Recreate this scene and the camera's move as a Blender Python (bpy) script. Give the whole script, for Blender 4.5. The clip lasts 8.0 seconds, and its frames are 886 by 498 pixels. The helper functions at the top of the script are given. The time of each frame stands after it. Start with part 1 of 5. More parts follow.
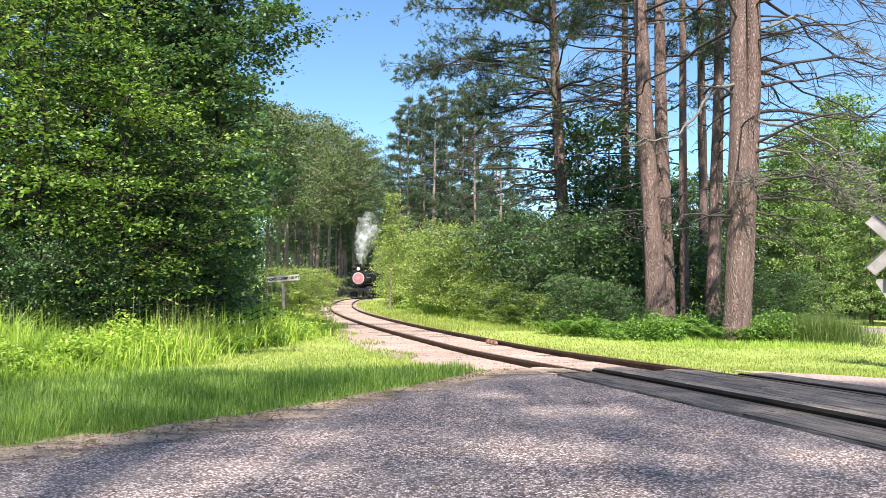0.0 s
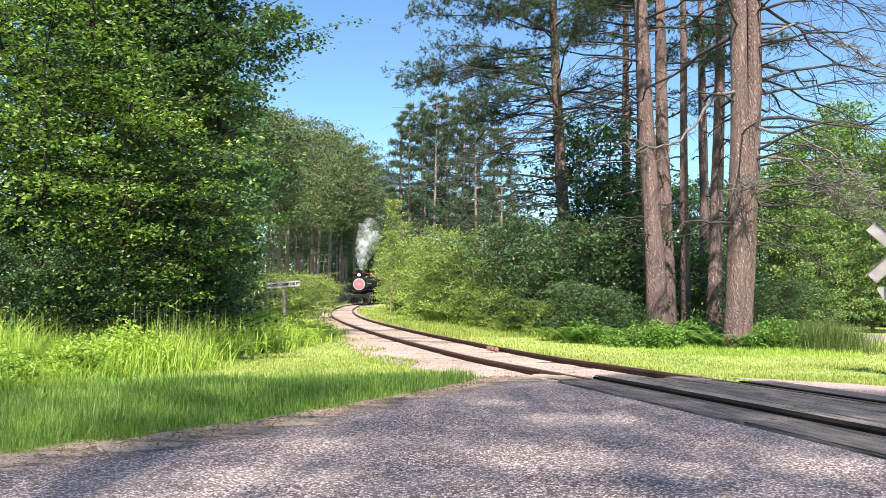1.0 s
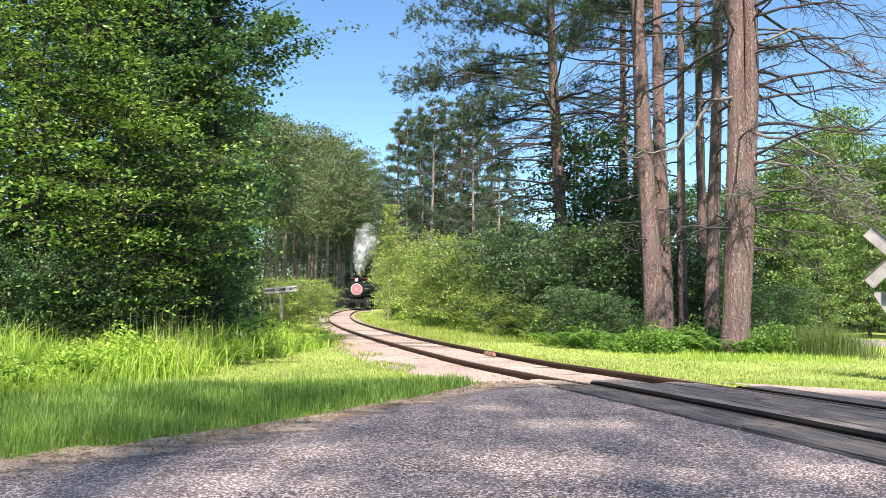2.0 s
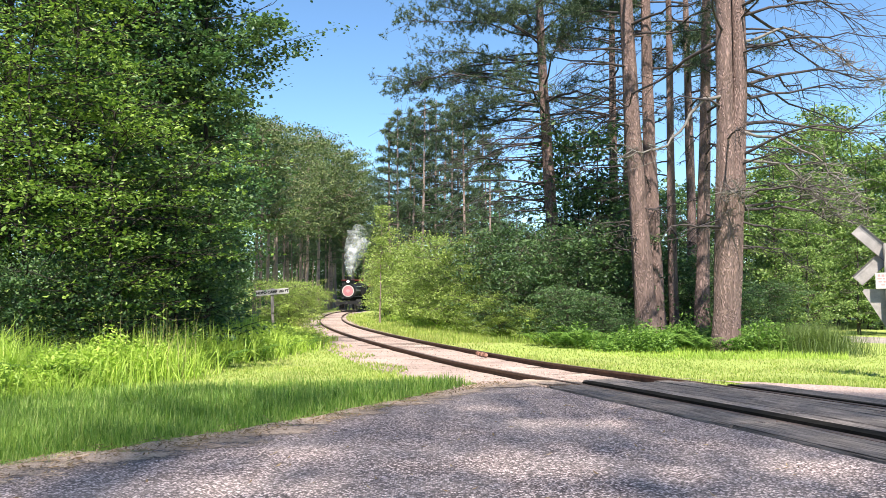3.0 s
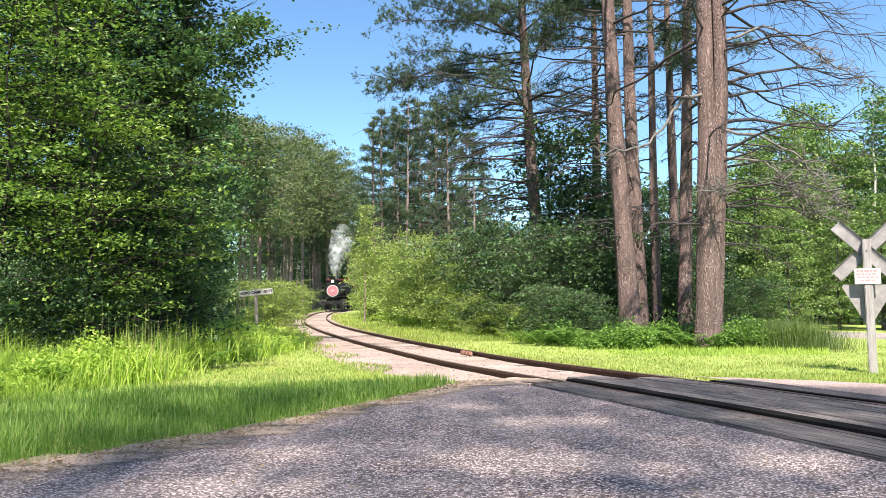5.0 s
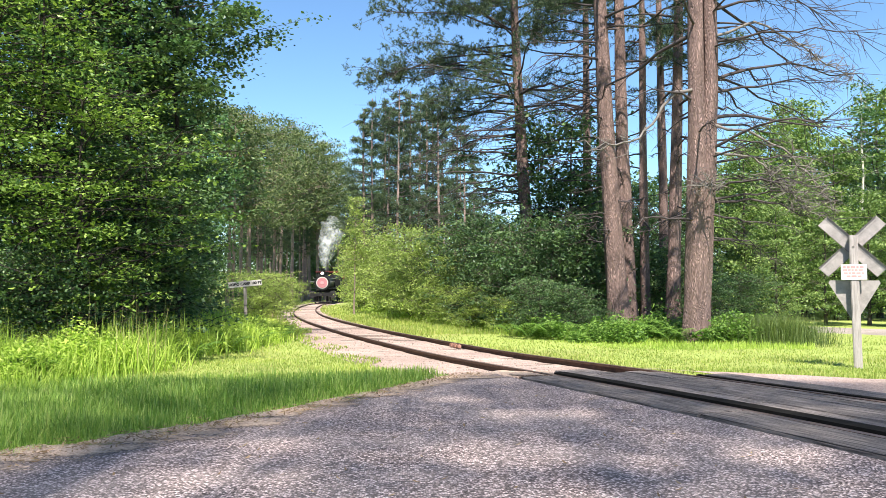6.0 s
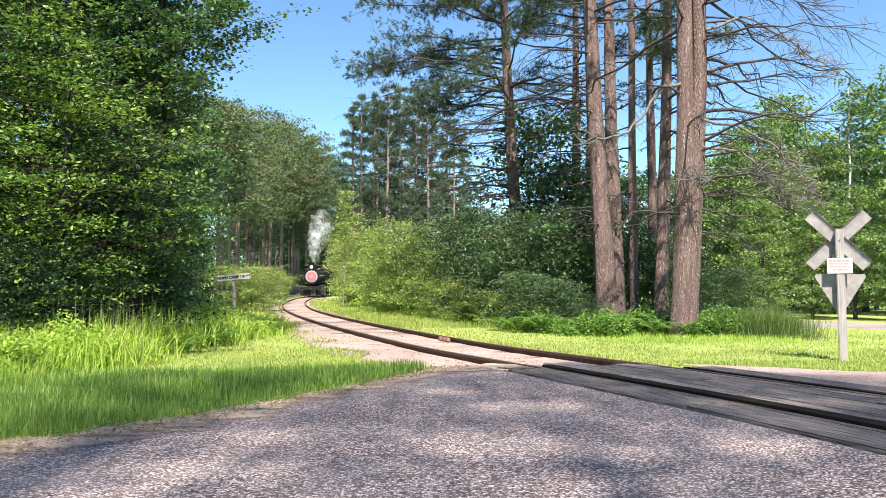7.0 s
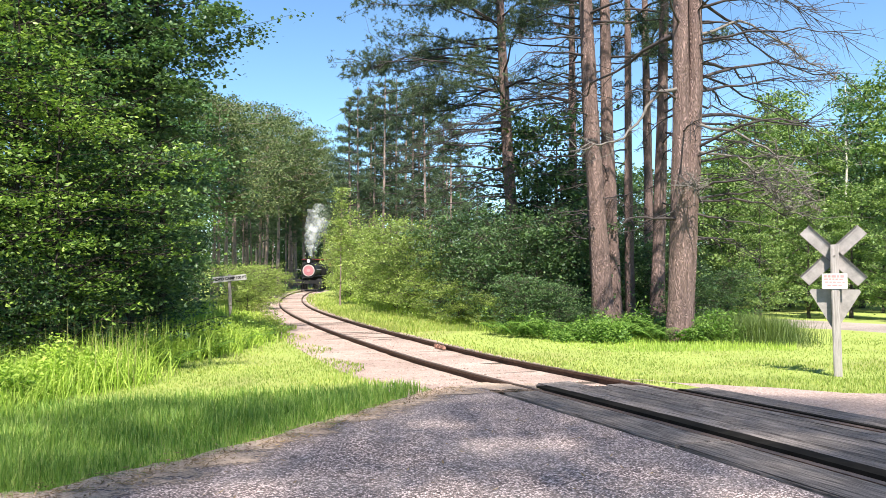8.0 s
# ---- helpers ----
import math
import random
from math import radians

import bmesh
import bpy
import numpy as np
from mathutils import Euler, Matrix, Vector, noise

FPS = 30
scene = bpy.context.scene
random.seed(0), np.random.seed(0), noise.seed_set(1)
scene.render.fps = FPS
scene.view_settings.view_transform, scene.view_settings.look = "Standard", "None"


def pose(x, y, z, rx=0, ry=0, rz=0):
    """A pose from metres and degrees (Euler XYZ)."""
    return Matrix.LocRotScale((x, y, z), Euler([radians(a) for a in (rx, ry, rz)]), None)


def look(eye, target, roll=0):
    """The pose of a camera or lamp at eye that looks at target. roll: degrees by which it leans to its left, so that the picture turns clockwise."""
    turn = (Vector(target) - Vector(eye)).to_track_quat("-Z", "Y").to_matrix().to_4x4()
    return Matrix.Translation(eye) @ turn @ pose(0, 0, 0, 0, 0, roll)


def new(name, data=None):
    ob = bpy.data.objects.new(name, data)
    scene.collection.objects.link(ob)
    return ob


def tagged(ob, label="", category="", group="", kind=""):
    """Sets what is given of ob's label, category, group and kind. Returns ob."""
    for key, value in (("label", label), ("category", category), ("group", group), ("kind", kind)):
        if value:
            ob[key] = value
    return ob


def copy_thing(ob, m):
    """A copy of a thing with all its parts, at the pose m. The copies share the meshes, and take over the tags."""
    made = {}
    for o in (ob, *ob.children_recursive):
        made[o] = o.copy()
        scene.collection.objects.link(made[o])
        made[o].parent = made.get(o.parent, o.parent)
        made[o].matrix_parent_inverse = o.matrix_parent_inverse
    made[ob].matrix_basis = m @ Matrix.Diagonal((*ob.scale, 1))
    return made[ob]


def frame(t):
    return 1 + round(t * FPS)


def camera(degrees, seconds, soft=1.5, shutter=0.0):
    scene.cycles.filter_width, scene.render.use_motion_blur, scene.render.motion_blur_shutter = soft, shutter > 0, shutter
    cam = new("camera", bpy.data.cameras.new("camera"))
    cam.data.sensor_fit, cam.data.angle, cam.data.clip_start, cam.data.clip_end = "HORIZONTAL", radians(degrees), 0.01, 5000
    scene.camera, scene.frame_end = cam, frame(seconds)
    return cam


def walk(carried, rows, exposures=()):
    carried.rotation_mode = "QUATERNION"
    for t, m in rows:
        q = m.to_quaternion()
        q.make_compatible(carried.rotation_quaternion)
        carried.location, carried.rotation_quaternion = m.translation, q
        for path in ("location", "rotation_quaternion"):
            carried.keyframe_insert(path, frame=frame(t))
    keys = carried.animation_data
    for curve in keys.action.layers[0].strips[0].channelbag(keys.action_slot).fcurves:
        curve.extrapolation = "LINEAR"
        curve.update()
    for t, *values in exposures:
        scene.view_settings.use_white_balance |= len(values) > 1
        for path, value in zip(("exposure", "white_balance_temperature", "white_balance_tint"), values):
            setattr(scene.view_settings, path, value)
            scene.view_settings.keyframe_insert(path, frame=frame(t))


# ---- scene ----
cam = camera(59.61, 8.0, soft=0.4)
PATH = [
    (0, pose(-0.000, -0.000, 1.050, 91.930, -0.537, 0.045)),
    (0.5, pose(-0.004, 0.002, 1.054, 92.138, -0.496, 0.068)),
    (1, pose(-0.005, -0.003, 1.059, 92.380, -0.641, 0.095)),
    (1.5, pose(0.001, 0.007, 1.058, 92.619, -0.706, 0.058)),
    (3, pose(0.005, 0.008, 1.059, 92.830, -0.163, -0.700)),
    (3.5, pose(0.006, 0.002, 1.059, 92.854, 0.276, -1.031)),
    (4, pose(0.017, -0.002, 1.062, 92.910, 0.504, -1.282)),
    (5.5, pose(0.025, 0.003, 1.055, 92.534, 0.051, -2.166)),
    (6, pose(0.032, 0.003, 1.056, 92.225, -0.135, -2.563)),
    (6.5, pose(0.028, 0.008, 1.050, 91.982, -0.255, -2.965)),
    (7, pose(0.046, 0.002, 1.043, 91.780, -0.210, -3.326)),
    (7.5, pose(0.084, 0.018, 1.116, 91.428, -0.099, -3.486)),
    (7.6, pose(0.088, 0.022, 1.202, 91.328, -0.082, -3.491)),
    (7.7, pose(0.091, 0.025, 1.274, 91.243, -0.068, -3.496)),
    (7.8, pose(0.094, 0.028, 1.347, 91.158, -0.054, -3.500)),
    (7.9, pose(0.096, 0.031, 1.406, 91.088, -0.042, -3.504)),
    (8, pose(0.098, 0.033, 1.446, 91.042, -0.034, -3.506)),
]
walk(cam, PATH, [(0, 1.38), (8, 1.38)])

# ---- light ----
SUN_EL, SUN_AZ = 53.0, 181.0          # degrees; azimuth clockwise from +y
world = bpy.data.worlds.new("sky")
scene.world = world
world.use_nodes = True
wn = world.node_tree.nodes
sky = wn.new("ShaderNodeTexSky")
sky.sky_type = "NISHITA"
sky.sun_disc = False
sky.sun_elevation, sky.sun_rotation = radians(SUN_EL), radians(SUN_AZ)
sky.air_density, sky.dust_density, sky.ozone_density = 0.9, 0.0, 5.0
wn["Background"].inputs["Strength"].default_value = 0.087
tint = wn.new("ShaderNodeMix")
tint.data_type, tint.blend_type = "RGBA", "MULTIPLY"
tint.inputs[0].default_value = 1.0
tint.inputs[7].default_value = (0.90, 1.01, 1.01, 1)
world.node_tree.links.new(sky.outputs[0], tint.inputs[6])
world.node_tree.links.new(tint.outputs[2], wn["Background"].inputs["Color"])
sun = new("sun", bpy.data.lights.new("sun", "SUN"))
sun.data.energy, sun.data.angle, sun.data.color = 5.0, radians(0.8), (1.0, 0.935, 0.83)
sun_way = Vector((math.sin(radians(SUN_AZ)) * math.cos(radians(SUN_EL)), math.cos(radians(SUN_AZ)) * math.cos(radians(SUN_EL)), math.sin(radians(SUN_EL))))
sun.matrix_world = look(sun_way * 60, (0, 0, 0))

# ---- materials ----


def material(name, rough=0.8, metal=0.0, spec=0.3):
    m = bpy.data.materials.new(name)
    m.use_nodes = True
    b = m.node_tree.nodes["Principled BSDF"]
    b.inputs["Roughness"].default_value = rough
    b.inputs["Metallic"].default_value = metal
    b.inputs["Specular IOR Level"].default_value = spec
    return m, m.node_tree.nodes, m.node_tree.links, b


def coords(n, l, stretch=(1, 1, 1)):
    c = n.new("ShaderNodeTexCoord")
    mp = n.new("ShaderNodeMapping")
    mp.inputs["Scale"].default_value = stretch
    l.new(c.outputs["Object"], mp.inputs["Vector"])
    return mp.outputs[0]


def noise_tex(n, l, vec, scale, detail=4.0, rough=0.6):
    t = n.new("ShaderNodeTexNoise")
    t.inputs["Scale"].default_value = scale
    t.inputs["Detail"].default_value = detail
    t.inputs["Roughness"].default_value = rough
    l.new(vec, t.inputs["Vector"])
    return t.outputs["Fac"]


def ramp(n, l, fac, stops):
    r = n.new("ShaderNodeValToRGB")
    e = r.color_ramp.elements
    while len(e) < len(stops):
        e.new(0.5)
    for k, (at, col) in enumerate(stops):
        e[k].position = at
        e[k].color = (*col, 1)
    l.new(fac, r.inputs[0])
    return r.outputs[0]


def blend(n, l, fac, a, b, mode="MIX"):
    x = n.new("ShaderNodeMix")
    x.data_type, x.blend_type = "RGBA", mode
    for sock, v in ((x.inputs[0], fac), (x.inputs[6], a), (x.inputs[7], b)):
        if isinstance(v, (int, float)):
            sock.default_value = v
        elif isinstance(v, tuple):
            sock.default_value = (*v, 1)
        else:
            l.new(v, sock)
    return x.outputs[2]


def bump(n, l, height, b, strength=0.5, dist=0.02):
    x = n.new("ShaderNodeBump")
    x.inputs["Strength"].default_value = strength
    x.inputs["Distance"].default_value = dist
    l.new(height, x.inputs["Height"])
    l.new(x.outputs[0], b.inputs["Normal"])


def leaf_material(name, cols, through_light=0.36, gloss=0.42):
    m, n, l, b = material(name, gloss, 0, 0.35)
    g = n.new("ShaderNodeNewGeometry")
    r = ramp(n, l, g.outputs["Random Per Island"], [(k / (len(cols) - 1), c) for k, c in enumerate(cols)])
    v = coords(n, l)
    big = ramp(n, l, noise_tex(n, l, v, 0.6, 2), [(0.3, (0.75, 0.8, 0.75)), (0.7, (1.2, 1.15, 1.1))])
    c = blend(n, l, 1.0, r, big, "MULTIPLY")
    l.new(c, b.inputs["Base Color"])
    t = n.new("ShaderNodeBsdfTranslucent")
    warm = blend(n, l, 1.0, c, (1.0, 1.15, 0.68), "MULTIPLY")
    l.new(warm, t.inputs["Color"])
    mx = n.new("ShaderNodeMixShader")
    mx.inputs[0].default_value = through_light
    l.new(b.outputs[0], mx.inputs[1])
    l.new(t.outputs[0], mx.inputs[2])
    l.new(mx.outputs[0], n["Material Output"].inputs["Surface"])
    return m


def bark_material(name, dark, light, warm, scale=24.0):
    m, n, l, b = material(name, 0.95, 0, 0.15)
    v = coords(n, l, (1, 1, 0.18))
    w = n.new("ShaderNodeTexVoronoi")
    w.feature = "DISTANCE_TO_EDGE"
    w.inputs["Scale"].default_value = scale
    warp = n.new("ShaderNodeVectorMath")
    warp.operation = "MULTIPLY_ADD"
    nz = n.new("ShaderNodeTexNoise")
    nz.inputs["Scale"].default_value = 5
    l.new(v, nz.inputs["Vector"])
    warp.inputs[1].default_value = (0.3, 0.3, 0.3)
    l.new(nz.outputs["Color"], warp.inputs[0])
    l.new(v, warp.inputs[2])
    l.new(warp.outputs[0], w.inputs["Vector"])
    fis = ramp(n, l, w.outputs["Distance"], [(0.0, (0.2, 0.2, 0.2)), (0.34, (1, 1, 1))])
    fine = noise_tex(n, l, v, 40, 5)
    plate = ramp(n, l, fine, [(0.3, light), (0.7, warm)])
    patch = ramp(n, l, noise_tex(n, l, coords(n, l, (1, 1, 0.5)), 2.2, 4), [(0.35, (0.75, 0.72, 0.72)), (0.7, (1.15, 1.1, 1.08))])
    c = blend(n, l, fis, dark, blend(n, l, 1.0, plate, patch, "MULTIPLY"))
    l.new(c, b.inputs["Base Color"])
    bump(n, l, blend(n, l, 0.35, fis, fine), b, 1.0, 0.04)
    return m


def plain_material(name, col, var=0.25, rough=0.7, metal=0.0, scale=6.0, spec=0.3, stretch=(1, 1, 1)):
    m, n, l, b = material(name, rough, metal, spec)
    v = coords(n, l, stretch)
    a = noise_tex(n, l, v, scale, 6)
    k = tuple(x * (1 - var) for x in col)
    j = tuple(min(1, x * (1 + var)) for x in col)
    l.new(ramp(n, l, a, [(0.3, k), (0.7, j)]), b.inputs["Base Color"])
    bump(n, l, noise_tex(n, l, v, scale * 8, 4), b, 0.25, 0.006)
    return m


def asphalt_material():
    m, n, l, b = material("worn_asphalt", 0.85, 0, 0.3)
    v = coords(n, l)
    vo = n.new("ShaderNodeTexVoronoi")
    vo.inputs["Scale"].default_value = 75
    l.new(v, vo.inputs["Vector"])
    split = n.new("ShaderNodeSeparateColor")
    l.new(vo.outputs["Color"], split.inputs[0])
    stone = ramp(n, l, split.outputs[0], [(0.0, (0.075, 0.058, 0.056)), (0.45, (0.205, 0.16, 0.155)), (0.72, (0.44, 0.35, 0.342)), (1.0, (0.78, 0.65, 0.635))])
    gap = ramp(n, l, vo.outputs["Distance"], [(0.35, (1, 1, 1)), (0.75, (0.28, 0.27, 0.27))])
    c = blend(n, l, 1.0, stone, gap, "MULTIPLY")
    worn = ramp(n, l, noise_tex(n, l, v, 0.9, 5, 0.65), [(0.42, (0, 0, 0)), (0.66, (1, 1, 1))])
    dusty = blend(n, l, noise_tex(n, l, v, 60, 3), (0.24, 0.205, 0.195), (0.46, 0.40, 0.38))
    c = blend(n, l, blend(n, l, 1.0, worn, (0.25, 0.25, 0.25), "MULTIPLY"), c, dusty)
    l.new(c, b.inputs["Base Color"])
    bump(n, l, vo.outputs["Distance"], b, 1.0, 0.008)
    return m


def gravel_material(name, a, c, scale=45.0):
    m, n, l, b = material(name, 0.95, 0, 0.2)
    v = coords(n, l)
    vo = n.new("ShaderNodeTexVoronoi")
    vo.inputs["Scale"].default_value = scale
    l.new(v, vo.inputs["Vector"])
    col = blend(n, l, vo.outputs["Color"], a, c)
    big = ramp(n, l, noise_tex(n, l, v, 0.8, 5), [(0.3, (0.72, 0.7, 0.68)), (0.7, (1.15, 1.12, 1.1))])
    l.new(blend(n, l, 1.0, col, big, "MULTIPLY"), b.inputs["Base Color"])
    bump(n, l, vo.outputs["Distance"], b, 0.9, 0.02)
    return m


def verge_material():
    """Sand and needles that thin out raggedly towards both edges."""
    m = gravel_material("sandy_verge", (0.36, 0.26, 0.205), (0.66, 0.53, 0.43), 85)
    n, l = m.node_tree.nodes, m.node_tree.links
    at = n.new("ShaderNodeAttribute")
    at.attribute_name = "cover"
    v = coords(n, l, (0.7, 1.4, 1))
    wide = noise_tex(n, l, v, 1.6, 6, 0.65)
    fine = noise_tex(n, l, v, 30, 4, 0.7)
    mix = n.new("ShaderNodeMath")
    mix.operation = "MULTIPLY_ADD"
    l.new(fine, mix.inputs[0])
    mix.inputs[1].default_value = 0.5
    l.new(wide, mix.inputs[2])
    total = n.new("ShaderNodeMath")
    l.new(mix.outputs[0], total.inputs[0])
    l.new(at.outputs["Fac"], total.inputs[1])
    r = ramp(n, l, total.outputs[0], [(0.52, (0, 0, 0)), (0.62, (1, 1, 1))])
    scale = n.new("ShaderNodeMath")
    scale.operation = "MULTIPLY"
    scale.inputs[1].default_value = 0.6
    l.new(total.outputs[0], scale.inputs[0])
    l.new(scale.outputs[0], r.node.inputs[0])
    l.new(r, n["Principled BSDF"].inputs["Alpha"])
    return m


def ground_material():
    m, n, l, b = material("grassy_soil", 0.95, 0, 0.15)
    v = coords(n, l)
    big = noise_tex(n, l, v, 0.35, 5)
    fine = noise_tex(n, l, v, 14, 5)
    c = blend(n, l, fine, (0.20, 0.265, 0.055), (0.36, 0.41, 0.12))
    dry = blend(n, l, fine, (0.13, 0.11, 0.045), (0.30, 0.25, 0.12))
    c = blend(n, l, ramp(n, l, big, [(0.5, (0, 0, 0)), (0.72, (0.6, 0.6, 0.6))]), c, dry)
    l.new(c, b.inputs["Base Color"])
    bump(n, l, fine, b, 1.0, 0.04)
    return m


def wood_material(name, dark, light, scale=3.0):
    m, n, l, b = material(name, 0.9, 0, 0.2)
    v = coords(n, l, (3.2, 3.2, 0.22))
    grain = noise_tex(n, l, v, scale * 4, 8, 0.75)
    o = n.new("ShaderNodeObjectInfo")
    tone = ramp(n, l, o.outputs["Random"], [(0.0, (0.75, 0.74, 0.73)), (1.0, (1.2, 1.18, 1.15))])
    c = blend(n, l, 1.0, ramp(n, l, grain, [(0.36, dark), (0.62, light)]), tone, "MULTIPLY")
    l.new(c, b.inputs["Base Color"])
    bump(n, l, grain, b, 0.8, 0.012)
    return m


M_LEAF = leaf_material("broad_leaf", [(0.045, 0.10, 0.042), (0.09, 0.18, 0.066), (0.19, 0.31, 0.12)])
M_LEAF_LIGHT = leaf_material("young_leaf", [(0.07, 0.13, 0.028), (0.14, 0.225, 0.045), (0.29, 0.39, 0.085)])
M_ASPEN = leaf_material("aspen_leaf", [(0.085, 0.15, 0.045), (0.155, 0.24, 0.07), (0.29, 0.38, 0.13)])
M_WOOD_LEAF = leaf_material("pinewood_foliage", [(0.05, 0.085, 0.035), (0.10, 0.14, 0.055), (0.20, 0.235, 0.095)], 0.25, 0.5)
M_WILLOW = leaf_material("willow_leaf", [(0.20, 0.27, 0.07), (0.29, 0.37, 0.10), (0.40, 0.47, 0.16)], 0.45)
M_LEAF_DARK = leaf_material("forest_leaf", [(0.042, 0.085, 0.042), (0.08, 0.145, 0.06), (0.15, 0.23, 0.09)], 0.35)
M_NEEDLE = leaf_material("pine_needle", [(0.035, 0.065, 0.042), (0.065, 0.10, 0.056), (0.12, 0.155, 0.08)], 0.25, 0.5)
M_GRASS = leaf_material("grass_blade", [(0.17, 0.245, 0.045), (0.245, 0.32, 0.065), (0.34, 0.40, 0.10), (0.44, 0.42, 0.17)], 0.45, 0.5)
# lush long grass; its darker green also carries some of the trees' shade
M_GRASS_LONG = leaf_material("long_grass_blade", [(0.10, 0.20, 0.034), (0.17, 0.29, 0.05), (0.27, 0.39, 0.08), (0.40, 0.46, 0.15)], 0.45, 0.5)
M_WEED = leaf_material("weed_blade", [(0.25, 0.37, 0.055), (0.38, 0.50, 0.09), (0.50, 0.60, 0.15)], 0.5, 0.5)
M_FERN = leaf_material("fern_frond", [(0.07, 0.15, 0.028), (0.14, 0.25, 0.045), (0.21, 0.33, 0.07)], 0.4, 0.55)
M_BARK = bark_material("red_pine_bark", (0.12, 0.086, 0.078), (0.40, 0.285, 0.262), (0.22, 0.155, 0.142), 34.0)
# far trunks: sunlight put into the bark colour; also a birch's own pale bark
M_BARK_PALE = bark_material("sunlit_pale_bark", (0.18, 0.135, 0.12), (0.50, 0.39, 0.35), (0.36, 0.28, 0.25))
M_BARK_GREY = bark_material("grey_bark", (0.05, 0.042, 0.036), (0.17, 0.15, 0.13), (0.12, 0.10, 0.085), 12)
# grey bark again, with the shade inside the crowns put into its colour
M_BARK_SHADED = bark_material("shaded_grey_bark", (0.02, 0.018, 0.015), (0.07, 0.06, 0.05), (0.045, 0.038, 0.032), 12)
M_BIRCH = plain_material("pale_birch_bark", (0.55, 0.52, 0.47), 0.3, 0.8, 0, 5, 0.2, (1, 1, 4))
M_TWIG = plain_material("bare_twig", (0.058, 0.047, 0.048), 0.4, 0.95)
M_LICHEN = plain_material("lichen_grey_twig", (0.17, 0.15, 0.138), 0.35, 0.95)
M_ASPHALT = asphalt_material()
M_BALLAST = gravel_material("pink_gravel", (0.26, 0.19, 0.17), (0.54, 0.43, 0.39))
M_VERGE = verge_material()
M_DIRT_ROAD = gravel_material("dusty_road", (0.24, 0.205, 0.19), (0.40, 0.35, 0.325), 30)
M_GROUND = ground_material()
M_RAIL = plain_material("rusty_rail", (0.075, 0.043, 0.032), 0.4, 0.75, 0.3, 12)
M_RAIL_TOP = plain_material("worn_railhead", (0.16, 0.11, 0.09), 0.3, 0.5, 0.7, 10)
M_PLANK = wood_material("weathered_plank", (0.016, 0.0145, 0.0145), (0.22, 0.194, 0.19))
# near-black for what fills the crossing's gaps
M_GAP_BLACK = plain_material("gap_black", (0.012, 0.011, 0.01), 0.3, 1.0, 0, 6, 0.05)
M_TIE = wood_material("tarred_tie", (0.05, 0.04, 0.034), (0.16, 0.13, 0.11))


# ---- mesh tools ----
def np_mesh(name, verts, tris=None, quads=None, mats=(), mat_ids=None, smooth=False):
    """One mesh from arrays of vertices and faces."""
    verts = np.asarray(verts, np.float32)
    parts = [np.asarray(a, np.int32).reshape(-1, k) for a, k in ((tris, 3), (quads, 4)) if a is not None and len(a)]
    me = bpy.data.meshes.new(name)
    me.vertices.add(len(verts))
    me.vertices.foreach_set("co", verts.ravel())
    loops = np.concatenate([a.ravel() for a in parts])
    size = np.concatenate([np.full(len(a), a.shape[1], np.int32) for a in parts])
    me.loops.add(len(loops))
    me.loops.foreach_set("vertex_index", loops)
    me.polygons.add(len(size))
    me.polygons.foreach_set("loop_start", np.concatenate([[0], np.cumsum(size)[:-1]]).astype(np.int32))
    if mat_ids is not None:
        me.polygons.foreach_set("material_index", np.asarray(mat_ids, np.int32))
    me.polygons.foreach_set("use_smooth", np.full(len(size), smooth))
    for m in mats:
        me.materials.append(m)
    me.update(calc_edges=True)
    me.validate()
    return me


def np_part(name, me, parent, label=""):
    ob = new(name, me)
    ob.parent = parent
    return tagged(ob, label)


def part(name, bm, mat, parent, label="", smooth=False):
    me = bpy.data.meshes.new(name)
    bm.to_mesh(me)
    bm.free()
    me.materials.append(mat)
    if smooth:
        me.polygons.foreach_set("use_smooth", [True] * len(me.polygons))
    return np_part(name, me, parent, label)


def thing(name, at, label, category, group="", kind=""):
    e = new(name)
    e.matrix_world = at if isinstance(at, Matrix) else Matrix.Translation(at)
    return tagged(e, label, category, group, kind)


class Tubes:
    """Collects tapered tubes for one mesh."""

    def __init__(self):
        self.v, self.q, self.n = [], [], 0

    def add(self, pts, radii, sides=6):
        pts = np.asarray(pts, float)
        k = len(pts)
        d = np.gradient(pts, axis=0)
        d /= np.linalg.norm(d, axis=1)[:, None] + 1e-9
        ref = np.array([1.0, 0, 0]) if abs(d[0, 0]) < 0.8 else np.array([0, 1.0, 0])
        u = np.cross(d, ref)
        u /= np.linalg.norm(u, axis=1)[:, None] + 1e-9
        w = np.cross(d, u)
        a = np.arange(sides) * 2 * np.pi / sides
        r = np.asarray(radii, float)
        r = r[:, None] if r.ndim == 1 else r
        ring = pts[:, None] + (np.cos(a)[None, :] * r)[..., None] * u[:, None] + (np.sin(a)[None, :] * r)[..., None] * w[:, None]
        i = np.arange(k - 1)[:, None] * sides + np.arange(sides)[None]
        j = np.arange(k - 1)[:, None] * sides + (np.arange(sides)[None] + 1) % sides
        self.q.append(np.stack([i, j, j + sides, i + sides], -1).reshape(-1, 4) + self.n)
        self.v.append(ring.reshape(-1, 3))
        self.n += k * sides

    def mesh(self, name, mats, smooth=True):
        return np_mesh(name, np.concatenate(self.v), None, np.concatenate(self.q), mats, None, smooth)


def unit(a):
    return a / (np.linalg.norm(a, axis=-1, keepdims=True) + 1e-9)


